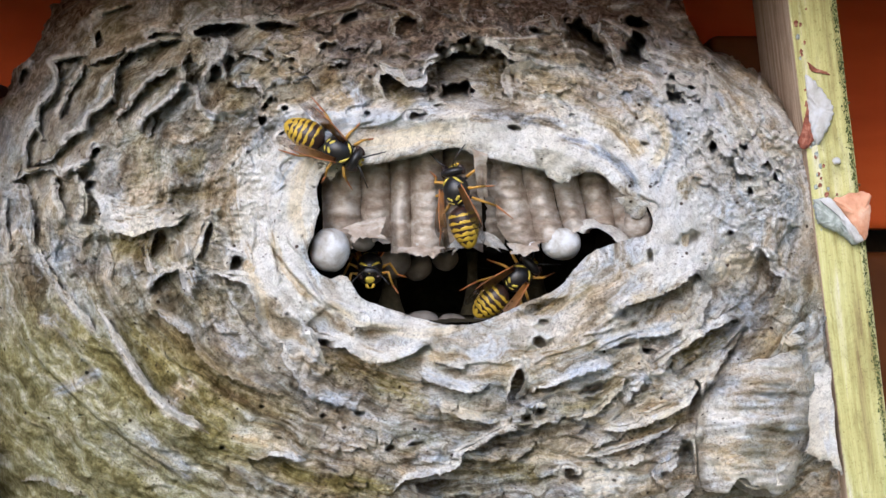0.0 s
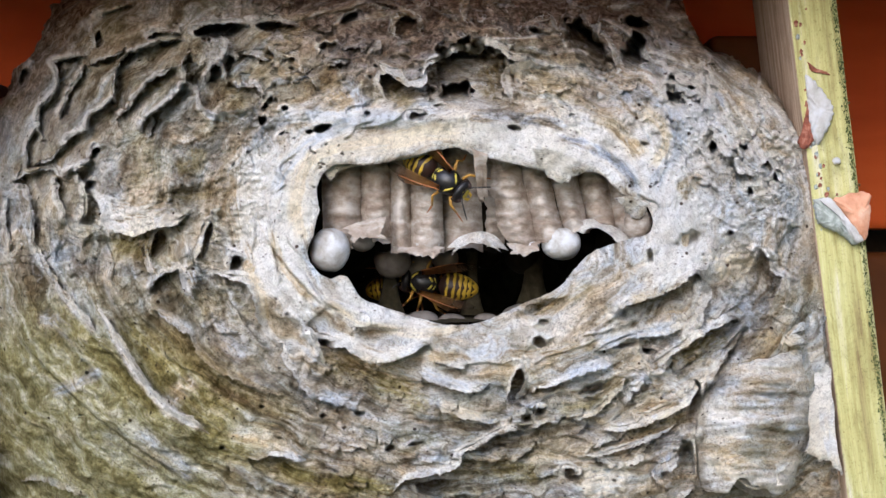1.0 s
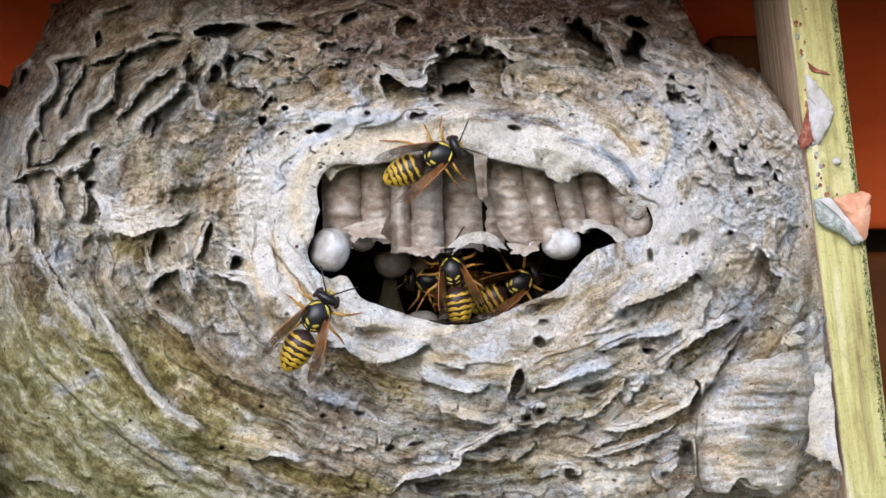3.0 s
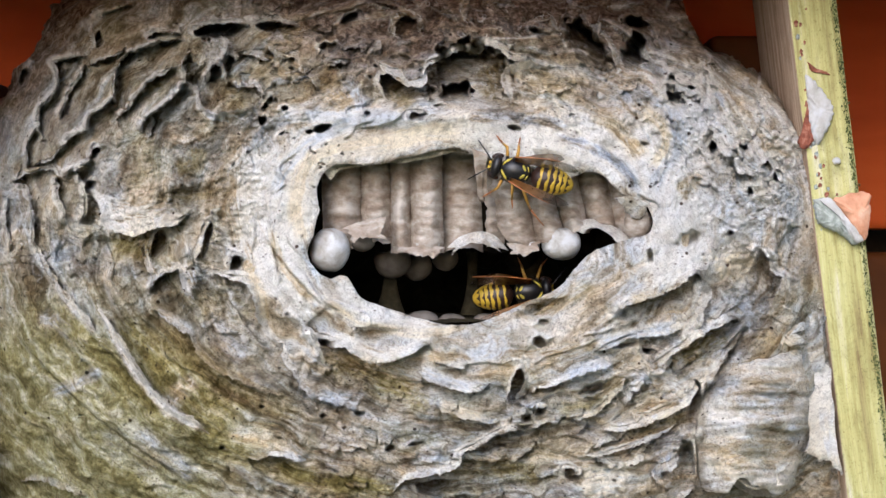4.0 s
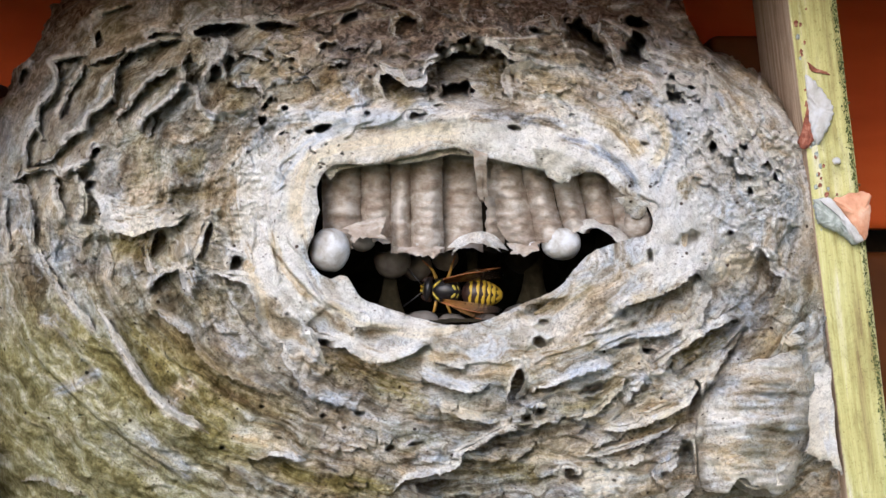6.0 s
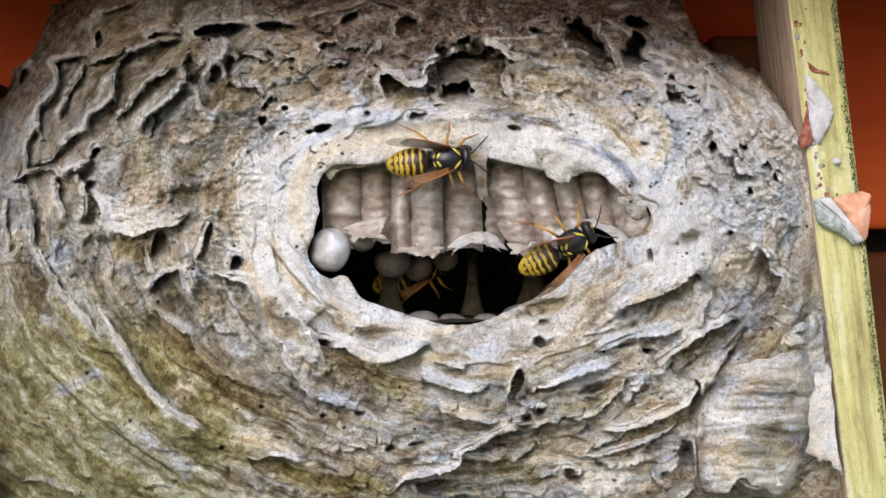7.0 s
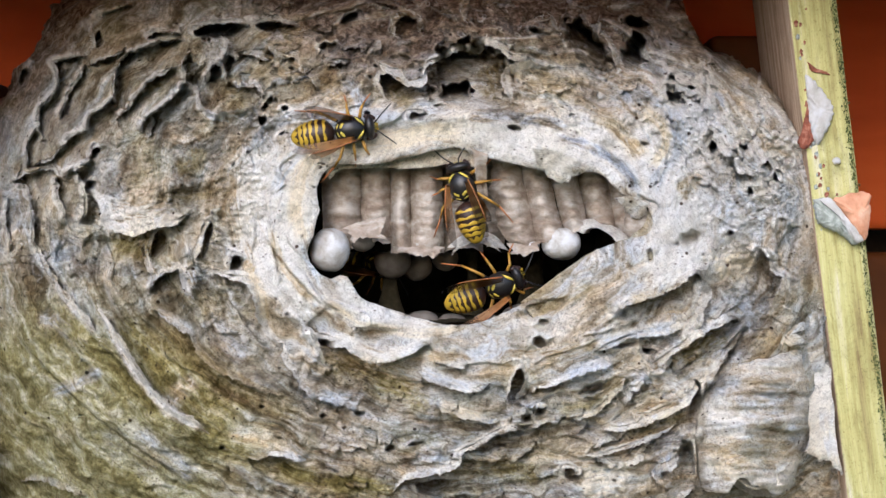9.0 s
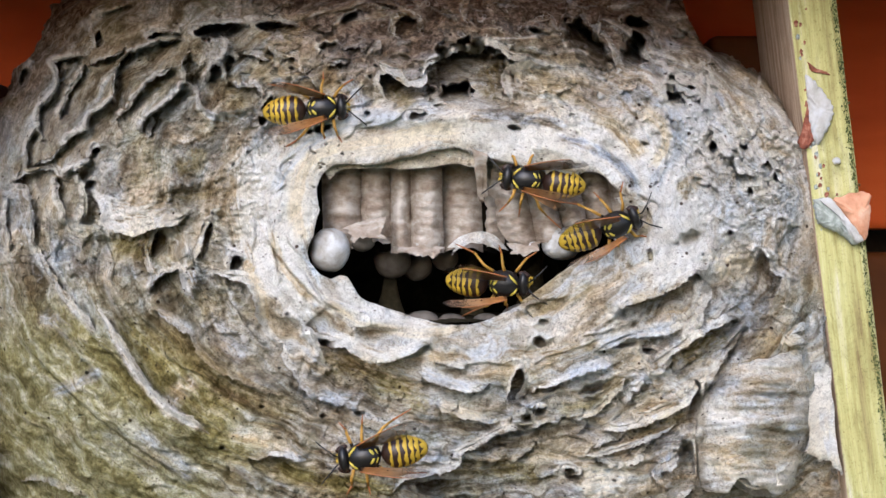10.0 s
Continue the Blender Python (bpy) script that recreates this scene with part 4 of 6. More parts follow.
for k, (line, up, down, edge, root) in enumerate(FOLDS):
    j, i = grid_index(line[:, 0], line[:, 1])
    if BALL[j, i].max() < 0.93:
        torn_flap(line, up, down, edge, 100 + k, root)


def loose_fibres():
    """Frayed wood fibres that stand off the torn edges, as one mesh."""
    rs = np.random.RandomState(77)
    verts, faces, tone, flow = [], [], [], []
    for line, up, down, edge, root in FOLDS:
        j, i = grid_index(line[:, 0], line[:, 1])
        if BALL[j, i].max() > 0.93 or edge < 0.3 or line[:, 1].mean() > 560:
            continue
        line = line - np.stack([wobble_u(line[:, 0], line[:, 1]), wobble_v(line[:, 0], line[:, 1])], -1)
        d = np.gradient(line, axis=0)
        ln = np.hypot(d[:, 0], d[:, 1]) + 1e-6
        for p, t, h in zip(line, d, ln):
            for _ in range(2):
                if rs.rand() < 0.35:
                    continue
                side = np.array([-t[1], t[0]]) / h
                way = side * rs.uniform(0.3, 1.0) + t / h * rs.normal(0, 0.7)
                long, thick = rs.uniform(4, 13), rs.uniform(0.35, 0.75)
                jj, ii = grid_index(np.array([p[0] - 5 * side[0]]), np.array([p[1] - 5 * side[1]]))
                y = float(Y[jj[0], ii[0]]) - 0.0004
                start = len(verts)
                for k in range(4):
                    f = k / 3
                    q = p - 3 * side + way * long * f + t / h * rs.normal(0, 0.8)
                    r = thick * (1 - 0.8 * f)
                    yy = y - 0.0003 - 0.0008 * f * rs.uniform(0.2, 1)
                    for a in (0.0, 2.1, 4.2):
                        verts.append(at(q[0] + r * math.cos(a), q[1] + r * math.sin(a), yy))
                        tone.append((0.05, 0.0, 0.85, 0.5))
                        flow.append((p[0] / 20, p[1] / 20, f))
                for k in range(3):
                    for m in range(3):
                        b = start + 3 * k
                        faces.append((b + m, b + (m + 1) % 3, b + 3 + (m + 1) % 3, b + 3 + m))
    ob = mesh_object("frayed_fibre", verts, faces, PAPER, nest)
    ob.data.attributes.new("flow", 'FLOAT_VECTOR', 'POINT').data.foreach_set("vector", np.array(flow).ravel())
    ob.data.attributes.new("tone", 'FLOAT_COLOR', 'POINT').data.foreach_set("color", np.array(tone).ravel())
    tagged(ob, "frayed pale wood fibres on torn edges", kind="stuff")


loose_fibres()


def paper_roll():
    """A bulging sheet of paper rolled like a drum, banded across, its lower rim free."""
    nr, nc = 110, 70
    g = np.linspace(0, 1, nr)[:, None]
    f = np.linspace(0, 1, nc)[None, :]
    left = 1300 - 72 * smooth(0.0, 0.55, g) + 14 * smooth(0.8, 1.0, g) + 8 * fbm(g * 5, g * 0, 1.5, 3)
    right = 1418 + 16 * np.sin(g * 3.0) - 22 * smooth(0.62, 1.0, g) + 6 * fbm(g * 12, g * 0, 7.5, 3)
    u = left + (right - left) * f
    low = 862 + 12 * np.sin(f * 9.0) + 14 * fbm(f * 7, f * 0, 2.5, 3)
    v = 584 + (low - 584) * g + 10 * (1 - g) * np.sin(f * 3.1)
    y0 = depth_at(1232, 720) + 0.0015 + (depth_at(1428, 700) - depth_at(1232, 720) + 0.001) * f
    bow = np.sqrt(np.clip(1 - (2 * f - 1) ** 2, 0, 1)) ** 0.8
    y = y0 - 0.0105 * bow * (0.55 + 0.45 * smooth(0.0, 0.3, g)) + 0.004 * (1 - g) ** 3 + 0.0042 * smooth(0.60, 0.64, g) * smooth(0.95, 0.7, g) * smooth(0.45, 0.8, f)
    y = y + 0.0016 * np.exp(-((v - 700 - 5 * fbm(u / 20, v / 200, 2.0, 2)) / 4.0) ** 2) * smooth(0.25, 0.5, f)
    y = y - 0.0012 * fbm(u / 60, v / 14, 4.0, 3) - 0.0002 * fbm(u / 30, v / 4.5, 6.0, 2) - 0.0003 * fbm(u / 9, v / 6, 8.0, 2)
    ob = paper_sheet("paper_roll", np.stack([u + 0 * g, v + 0 * f, y], -1), nest, 0.38)
    flow = np.stack([u / 40 + 0 * g, 0 * u, v / 17], -1).reshape(-1, 3)
    ob.data.attributes["flow"].data.foreach_set("vector", np.vstack([flow, flow]).ravel())


paper_roll()


# the closed back of the nest against the wall, added to keep the inside dark, with the shade in its colour
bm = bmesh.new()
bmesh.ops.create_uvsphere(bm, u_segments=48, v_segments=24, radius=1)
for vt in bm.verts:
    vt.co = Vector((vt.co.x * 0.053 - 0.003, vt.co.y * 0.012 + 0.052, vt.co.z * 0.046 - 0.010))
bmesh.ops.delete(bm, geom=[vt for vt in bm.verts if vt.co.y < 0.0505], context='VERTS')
part("back_shell", bm, INNER_SHADE, nest)


# ---------- comb inside the mouth ----------
def cell_wall(parent, top_l, top_r, low_l, low_r, low_v, y, seed, mat, ragged=6.0, bulge=0.0027, torn=0.0):
    """The rounded outer wall of one cell, from the comb's roof down to its ragged rim; neighbours meet along their seams."""
    nc, nr = 22, 44
    f = np.linspace(-1, 1, nc)[None, :]
    g = np.linspace(0, 1, nr)[:, None]
    drop = low_v - 246 + ragged * fbm(f * 2.2 + seed, f * 0 + 1.5, 4.4, 3) + 4 * np.abs(f) ** 3
    v = 246 + drop * g
    left, right = top_l + (low_l - top_l) * g, top_r + (low_r - top_r) * g
    left = left + torn * (14 * fbm(g * 9 + seed, g * 0, 2.5, 3) + 8 * np.sin(g * 7))
    u = left + (right - left) * (f + 1) / 2
    lump = fbm(u / 16, v / 12, seed * 1.7, 3)
    ribs = np.sin(v / 2.6 + 2.5 * fbm(u / 30, v / 30, seed, 2))
    depth = y + bulge * np.abs(f) ** 2.2 - 0.0006 * lump - 0.00016 * ribs - 0.0006 * g
    u = u + 2.5 * fbm(u / 20, v / 20, seed + 5.5, 2)
    k = 1 + depth / EYE_BACK
    front = np.stack([(u - 784) * U * k, depth, (441 - v) * U * k], -1).reshape(-1, 3)
    backs = front + np.array([0, 0.00035, 0])
    faces = []
    for off, flip in ((0, False), (nr * nc, True)):
        for r in range(nr - 1):
            for c in range(nc - 1):
                q = [off + r * nc + c, off + r * nc + c + 1, off + (r + 1) * nc + c + 1, off + (r + 1) * nc + c]
                faces.append(q if flip else q[::-1])
    for c in range(nc - 1):
        p = (nr - 1) * nc + c
        faces.append([p, p + 1, p + 1 + nr * nc, p + nr * nc])
    for r in range(nr - 1):
        for c in (0, nc - 1):
            p = r * nc + c
            faces.append([p, p + nc, p + nc + nr * nc, p + nr * nc])
    return mesh_object("cell", np.vstack([front, backs]), faces, mat, parent)


def dome(name, r, tall, parent, place, mat=SILK, label="", seed=0):
    """A silk cap: a slightly lumpy dome that bulges downwards."""
    bm = bmesh.new()
    bmesh.ops.create_uvsphere(bm, u_segments=28, v_segments=18, radius=r)
    for vt in bm.verts:
        d = noise.noise(vt.co * 420 + Vector((seed * 3.1, 0, 0)))
        vt.co *= 1 + 0.10 * d + 0.04 * noise.noise(vt.co * 1100 + Vector((0, seed, 0)))
        vt.co.z *= tall
    ob = part(name, bm, mat, parent, label)
    ob.location = place
    return ob


comb = tagged(new("brood_comb"), "ribbed tan paper brood comb with white silk cell caps", "brood comb")
cell_wall(comb, 568, 636, 572, 640, 440, 0.0074, 1, COMB)
cell_wall(comb, 634, 690, 638, 694, 428, 0.0080, 2, COMB, 12)
cell_wall(comb, 688, 728, 692, 730, 447, 0.0076, 3, COMB)
cell_wall(comb, 726, 782, 728, 786, 446, 0.0070, 4, COMB)
cell_wall(comb, 780, 846, 784, 856, 440, 0.0102, 5, COMB, 10, 0.002)
cell_wall(comb, 842, 912, 908, 954, 442, 0.0064, 6, COMB, 8, 0.0022, 1.3)
cell_wall(comb, 908, 957, 950, 1004, 430, 0.0060, 7, COMB)
cell_wall(comb, 955, 1007, 1000, 1044, 412, 0.0062, 8, COMB)
cell_wall(comb, 1005, 1060, 1040, 1094, 404, 0.0072, 9, COMB)
cell_wall(comb, 1058, 1124, 1090, 1150, 414, 0.0070, 10, COMB)
cell_wall(comb, 830, 900, 836, 918, 436, 0.0128, 31, COMB, 8)
# Inner rows of cells: the depth's shade is put into their colour.
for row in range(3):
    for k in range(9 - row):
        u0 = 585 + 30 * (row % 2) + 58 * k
        cell_wall(comb, u0, u0 + 58, u0 + 4, u0 + 62, 446 - 4 * row, 0.0125 + 0.0042 * row, 20 + row * 10 + k, INNER_SHADE)

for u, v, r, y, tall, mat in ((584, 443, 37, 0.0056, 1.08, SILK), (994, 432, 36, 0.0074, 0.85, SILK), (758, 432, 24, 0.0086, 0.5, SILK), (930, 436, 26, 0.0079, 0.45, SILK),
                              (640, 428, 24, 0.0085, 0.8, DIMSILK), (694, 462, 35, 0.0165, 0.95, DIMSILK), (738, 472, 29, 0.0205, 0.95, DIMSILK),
                              (788, 458, 26, 0.0195, 0.95, DIMSILK), (926, 452, 36, 0.022, 1.0, INNER_SHADE), (860, 450, 30, 0.027, 1.0, INNER_SHADE)):
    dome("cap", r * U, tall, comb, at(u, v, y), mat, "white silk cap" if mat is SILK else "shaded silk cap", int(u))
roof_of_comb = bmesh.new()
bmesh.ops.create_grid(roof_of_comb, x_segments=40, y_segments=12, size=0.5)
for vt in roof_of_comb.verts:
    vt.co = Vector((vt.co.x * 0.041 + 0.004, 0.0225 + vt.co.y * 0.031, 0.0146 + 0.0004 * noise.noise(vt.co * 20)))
part("comb_roof", roof_of_comb, INNER_SHADE, comb)


def hanging_paper(name, top, low, y_top, y_low, parent, pale=0.3, seed=0, ragged=4.0):
    """A scrap of paper between an upper line and a ragged lower one."""
    a, b = spline(top, 10), spline(low, 10)
    n = 40
    pick = np.linspace(0, 1, n)
    A = np.stack([np.interp(pick, np.linspace(0, 1, len(a)), a[:, i]) for i in (0, 1)], -1)
    B = np.stack([np.interp(pick, np.linspace(0, 1, len(b)), b[:, i]) for i in (0, 1)], -1)
    rows = []
    for f in np.linspace(0, 1, 12):
        p = A + (B - A) * f
        p = p + f * ragged * np.stack([fbm(pick * n / 5, pick * 0 + seed, 1.1, 2), fbm(pick * n / 4, pick * 0 + seed, 5.1, 3)], -1)
        ends = 1 - np.abs(2 * pick - 1)
        mid = p[n // 2]
        side = 1 + 0.22 * fbm(np.full(n, f * 5.0), (pick > 0.5) * 3.0 + seed, 2.2, 3) - 0.25 * np.sin(2.6 * f) * np.exp(-ends * 6)
        p = mid + (p - mid) * side[:, None]
        y = y_top + (y_low - y_top) * f + 0.0005 * fbm(p[:, 0] / 14, p[:, 1] / 14, 3.0 + seed, 3)
        rows.append(np.concatenate([p, y[:, None]], -1))
    return paper_sheet(name, rows, parent, pale)


hanging_paper("paper_scrap", [(1428, 648), (1448, 636), (1470, 652)], [(1424, 806), (1462, 815), (1494, 846)], 0.0105, 0.0088, nest, 0.55, 7, 10)
hanging_paper("paper_scrap", [(1400, 560), (1425, 545), (1462, 560)], [(1420, 640), (1440, 660), (1462, 640)], 0.0108, 0.0100, nest, 0.2, 8, 10)
hanging_paper("paper_scrap", [(1285, 572), (1330, 560), (1380, 556), (1432, 574)], [(1272, 622), (1320, 600), (1385, 612), (1440, 604)], 0.0100, 0.0068, nest, 0.35, 9, 12)
hanging_paper("paper_scrap", [(1240, 800), (1290, 806), (1330, 822), (1400, 818)], [(1238, 846), (1285, 838), (1330, 868), (1398, 862)], 0.0040, 0.0026, nest, 0.3, 10, 10)
hanging_paper("paper_scrap", [(172, 548), (177, 546), (184, 556)], [(256, 684), (263, 692), (270, 686)], depth_at(178, 552) - 0.0022, depth_at(262, 690) - 0.0028, nest, 0.9, 14, 7)
strip = hanging_paper("paper_scrap", [(834, 262), (848, 268), (864, 274)], [(850, 350), (853, 358), (858, 348)], 0.0005, 0.0040, nest, -0.45, 1, 9)
strip.data.materials[0] = COMB
hanging_paper("paper_scrap", [(935, 262), (975, 262), (1030, 285)], [(946, 296), (982, 320), (1008, 322)], -0.0012, 0.0004, nest, 0.3, 2, 9)
hanging_paper("paper_scrap", [(788, 440), (812, 420), (845, 410), (872, 416), (894, 440)], [(790, 456), (815, 438), (845, 430), (870, 436), (890, 448)], 0.0075, 0.0052, comb, 0.25, 3, 3)
hanging_paper("paper_scrap", [(694, 434), (730, 438), (766, 436), (788, 438)], [(694, 452), (728, 448), (764, 456), (786, 446)], 0.0072, 0.0058, comb, 0.6, 11, 6).data.materials[0] = COMB
hanging_paper("paper_scrap", [(896, 430), (926, 432), (962, 426)], [(900, 446), (930, 452), (958, 442)], 0.0062, 0.0048, comb, 0.6, 12, 6).data.materials[0] = COMB
hanging_paper("paper_scrap", [(606, 404), (640, 392), (684, 384)], [(618, 432), (650, 420), (690, 424)], 0.0056, 0.0042, comb, 0.5, 4, 6).data.materials[0] = COMB
hanging_paper("paper_scrap", [(1006, 402), (1050, 388), (1105, 410), (1125, 424)], [(1018, 416), (1052, 402), (1096, 430), (1118, 436)], 0.0072, 0.0048, comb, 0.6, 5, 4)
hanging_paper("paper_scrap", [(1090, 350), (1120, 348), (1150, 362)], [(1104, 372), (1128, 388), (1148, 380)], 0.0020, 0.0035, nest, 0.1, 6, 6)

dome("cap", 25 * U, 1.3, comb, at(1128, 396, 0.006), COMB, "grey paper cap", 3)

# fresh paper that the wasps draw out from the collar's edge, above and beside the mouth
def lip(base, rim, pale, seed, moss=0.0, back=0.0011):
    """A fresh sheet that comes out from behind the collar, from base (behind it) to its uneven free rim."""
    a, b = spline(base, 10), spline(rim, 10)
    n = 90
    pick = np.linspace(0, 1, n)
    A = np.stack([np.interp(pick, np.linspace(0, 1, len(a)), a[:, i]) for i in (0, 1)], -1)
    B = np.stack([np.interp(pick, np.linspace(0, 1, len(b)), b[:, i]) for i in (0, 1)], -1)
    j, i = grid_index(A[:, 0], A[:, 1])
    y = np.convolve(np.pad(Y[j, i], 12, mode='edge'), np.ones(25) / 25, 'valid') + back
    rows = []
    for f in np.linspace(0, 1, 12):
        p = A + (B - A) * f + f * 3.0 * np.stack([fbm(pick * n / 6, pick * 0 + seed, 1.1, 3), fbm(pick * n / 6, pick * 0 + seed, 5.1, 3)], -1)
        rows.append(np.concatenate([p, (y + 0.0009 * f - 0.0006 * f ** 4 + 0.0003 * f * fbm(p[:, 0] / 14, p[:, 1] / 14, seed, 3))[:, None]], -1))
    ob = paper_sheet("fresh_paper", rows, nest, pale)
    tones = ob.data.attributes["tone"].data
    got = np.empty(len(tones) * 4)
    tones.foreach_get("color", got)
    got = got.reshape(-1, 4)
    got[:, 3] = np.maximum(got[:, 3], 0.8)
    got[:, 0] = np.maximum(got[:, 0], moss)
    tones.foreach_set("color", got.ravel())
    return ob


upper_lip = lip([(566, 290), (590, 266), (640, 254), (700, 250), (760, 246), (810, 244), (860, 262)],
                [(584, 318), (602, 303), (642, 298), (700, 299), (760, 296), (806, 291), (842, 298)], 0.1, 21)
side_lip = lip([(950, 572), (1020, 534), (1072, 508), (1118, 488), (1164, 462), (1192, 416), (1196, 370), (1186, 338)],
               [(922, 534), (992, 484), (1042, 450), (1084, 432), (1120, 416), (1140, 394), (1149, 368), (1148, 342)], -0.2, 22, 0.4)

# lower comb with pillars
lower = tagged(new("lower_comb"), "shaded lower paper comb with capped cells and thin pillars", "brood comb")
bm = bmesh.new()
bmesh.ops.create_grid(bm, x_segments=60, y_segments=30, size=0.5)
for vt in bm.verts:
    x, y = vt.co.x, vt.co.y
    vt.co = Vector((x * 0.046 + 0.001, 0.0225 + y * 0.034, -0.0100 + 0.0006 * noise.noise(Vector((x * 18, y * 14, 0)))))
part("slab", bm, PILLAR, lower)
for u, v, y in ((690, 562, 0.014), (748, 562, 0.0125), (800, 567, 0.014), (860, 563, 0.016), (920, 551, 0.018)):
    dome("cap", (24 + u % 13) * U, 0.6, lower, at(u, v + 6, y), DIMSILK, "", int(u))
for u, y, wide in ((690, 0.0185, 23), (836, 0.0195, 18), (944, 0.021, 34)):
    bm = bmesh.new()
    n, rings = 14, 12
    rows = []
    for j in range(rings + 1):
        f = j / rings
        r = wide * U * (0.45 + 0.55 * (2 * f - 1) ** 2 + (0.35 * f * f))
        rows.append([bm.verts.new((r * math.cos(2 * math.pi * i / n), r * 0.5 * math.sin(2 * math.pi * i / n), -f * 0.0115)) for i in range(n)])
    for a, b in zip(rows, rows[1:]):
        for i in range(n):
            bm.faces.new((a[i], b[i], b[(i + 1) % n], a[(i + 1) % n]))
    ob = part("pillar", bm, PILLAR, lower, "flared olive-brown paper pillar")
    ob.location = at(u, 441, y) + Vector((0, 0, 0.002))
# ---------- roof, wall and batten round the nest ----------
def block(name, w, d, h, mat, parent=None, bevel=0.0006, cuts=0, rough=0.0, seed=0):
    """A bevelled box, its base at the origin, its sides gently uneven."""
    bm = bmesh.new()
    bmesh.ops.create_cube(bm, size=1)
    for vt in bm.verts:
        vt.co = Vector((vt.co.x * w, vt.co.y * d, (vt.co.z + 0.5) * h))
    bmesh.ops.bevel(bm, geom=bm.edges[:], offset=bevel, segments=2, affect='EDGES', profile=0.6)
    if cuts:
        bmesh.ops.subdivide_edges(bm, edges=[e for e in bm.edges if e.calc_length() > h * 0.5], cuts=cuts, use_grid_fill=True)
    if rough:
        for vt in bm.verts:
            vt.co += rough * noise.noise_vector(vt.co * 300 + Vector((seed, 0, 0)))
    return part(name, bm, mat, parent)


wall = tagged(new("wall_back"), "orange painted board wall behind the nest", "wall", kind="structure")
# The boards below the seam are brown in place of the shade on them.
for z0, z1, y, paint in ((0.0035, 0.25, 0.078, ORANGE), (-0.060, -0.0005, 0.0795, SHADE_BROWN), (-0.125, -0.0645, 0.078, SHADE_BROWN), (-0.25, -0.129, 0.078, SHADE_BROWN), (-0.7, -0.254, 0.078, SHADE_BROWN), (-1.9, -0.704, 0.078, SHADE_BROWN)):
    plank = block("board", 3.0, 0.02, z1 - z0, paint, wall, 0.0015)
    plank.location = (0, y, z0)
backing = block("backing", 3.0, 0.01, 2.1, DARKGAP, wall)
backing.location = (0, 0.098, -1.9)
# Added block that stands in for the shadow gap left of the nest.
post = tagged(block("side_post", 0.03, 0.05, 0.13, DARKGAP, None, 0.001), "added near-black block standing in for a shadow gap", "post")
post.location = (-0.0895, 0.05, -0.102)
# Added block in place of the shadow gap between nest and batten.
shade_block = tagged(block("side_post", 0.016, 0.02, 0.016, SHADE_BROWN, None, 0.001), "added brown block standing in for a shadow gap by the batten", "post")
shade_block.location = at(1325, 240, 0.066)
roof = tagged(block("ceiling", 3.0, 0.10, 0.02, ORANGE), "orange painted soffit board above the nest", "ceiling", kind="structure")
roof.location = (0, 0.037, 0.046)
# Unseen ground, added to bounce light up from below.
ground = tagged(mesh_object("ground", [(-300, -300, -1.9), (300, -300, -1.9), (300, 300, -1.9), (-300, 300, -1.9)], [(0, 1, 2, 3)], GRASS), "unseen lawn, added to bounce light", "ground", kind="structure")

def timber_material(name, stops):
    m, n, l, b = material(name, 0.85)
    obj = coords(n, l)
    grain = tex(n, l, coords(n, l, (1, 1, 0.05)), 900.0, 4.0, 0.65, 0.3)
    c = ramp(n, stops)
    l.new(grain, c.inputs[0])
    mott = tex(n, l, coords(n, l, (1, 1, 0.35)), 420.0, 4.0, 0.7, 1.0)
    k = ramp(n, [(0.34, (0.50, 0.44, 0.36)), (0.5, (1, 1, 1)), (0.7, (1.08, 1.08, 1.1))])
    l.new(mott, k.inputs[0])
    col = mixc(n, l, 0.45, c.outputs[0], k.outputs[0], 'MULTIPLY')
    speck = tex(n, l, obj, 2200.0, 3.0, 0.7, 1.5)
    k = ramp(n, [(0.33, (0.45, 0.40, 0.33)), (0.45, (1, 1, 1))])
    l.new(speck, k.inputs[0])
    col = mixc(n, l, 0.6, col, k.outputs[0], 'MULTIPLY')
    l.new(col, b.inputs["Base Color"])
    bumped(n, l, b, [(grain, 0.6, 0.0004), (speck, 0.6, 0.0002)])
    return m


BATTEN = timber_material("weathered_timber", [(0.28, (0.27, 0.21, 0.085)), (0.40, (0.42, 0.38, 0.14)), (0.52, (0.52, 0.50, 0.20)), (0.62, (0.57, 0.55, 0.30)), (0.74, (0.64, 0.61, 0.46))])
SAWN = timber_material("sawn_timber", [(0.3, (0.26, 0.17, 0.11)), (0.45, (0.40, 0.29, 0.20)), (0.58, (0.52, 0.40, 0.29)), (0.74, (0.62, 0.53, 0.43))])
MOSSGREEN = plain_noise("moss", [(0.3, (0.04, 0.05, 0.015)), (0.55, (0.11, 0.13, 0.035)), (0.75, (0.22, 0.23, 0.08))], 1200, 0.95, 0.6, 0.0003)
FLAKE = plain_noise("white_flake", [(0.3, (0.36, 0.34, 0.30)), (0.5, (0.50, 0.49, 0.48)), (0.7, (0.60, 0.61, 0.64))], 420, 0.8, 0.7, 0.0003)
RUST = plain_noise("red_bark", [(0.3, (0.10, 0.03, 0.018)), (0.5, (0.25, 0.075, 0.04)), (0.7, (0.42, 0.22, 0.15))], 900, 0.85, 0.6, 0.0003)
CLAY = plain_noise("clay_chip", [(0.3, (0.45, 0.20, 0.10)), (0.5, (0.62, 0.32, 0.19)), (0.7, (0.70, 0.47, 0.33))], 420, 0.8, 0.5, 0.0003)
LICHEN = plain_noise("grey_lichen", [(0.3, (0.16, 0.18, 0.15)), (0.5, (0.33, 0.36, 0.33)), (0.7, (0.55, 0.57, 0.55))], 700, 0.9, 0.6, 0.0003)
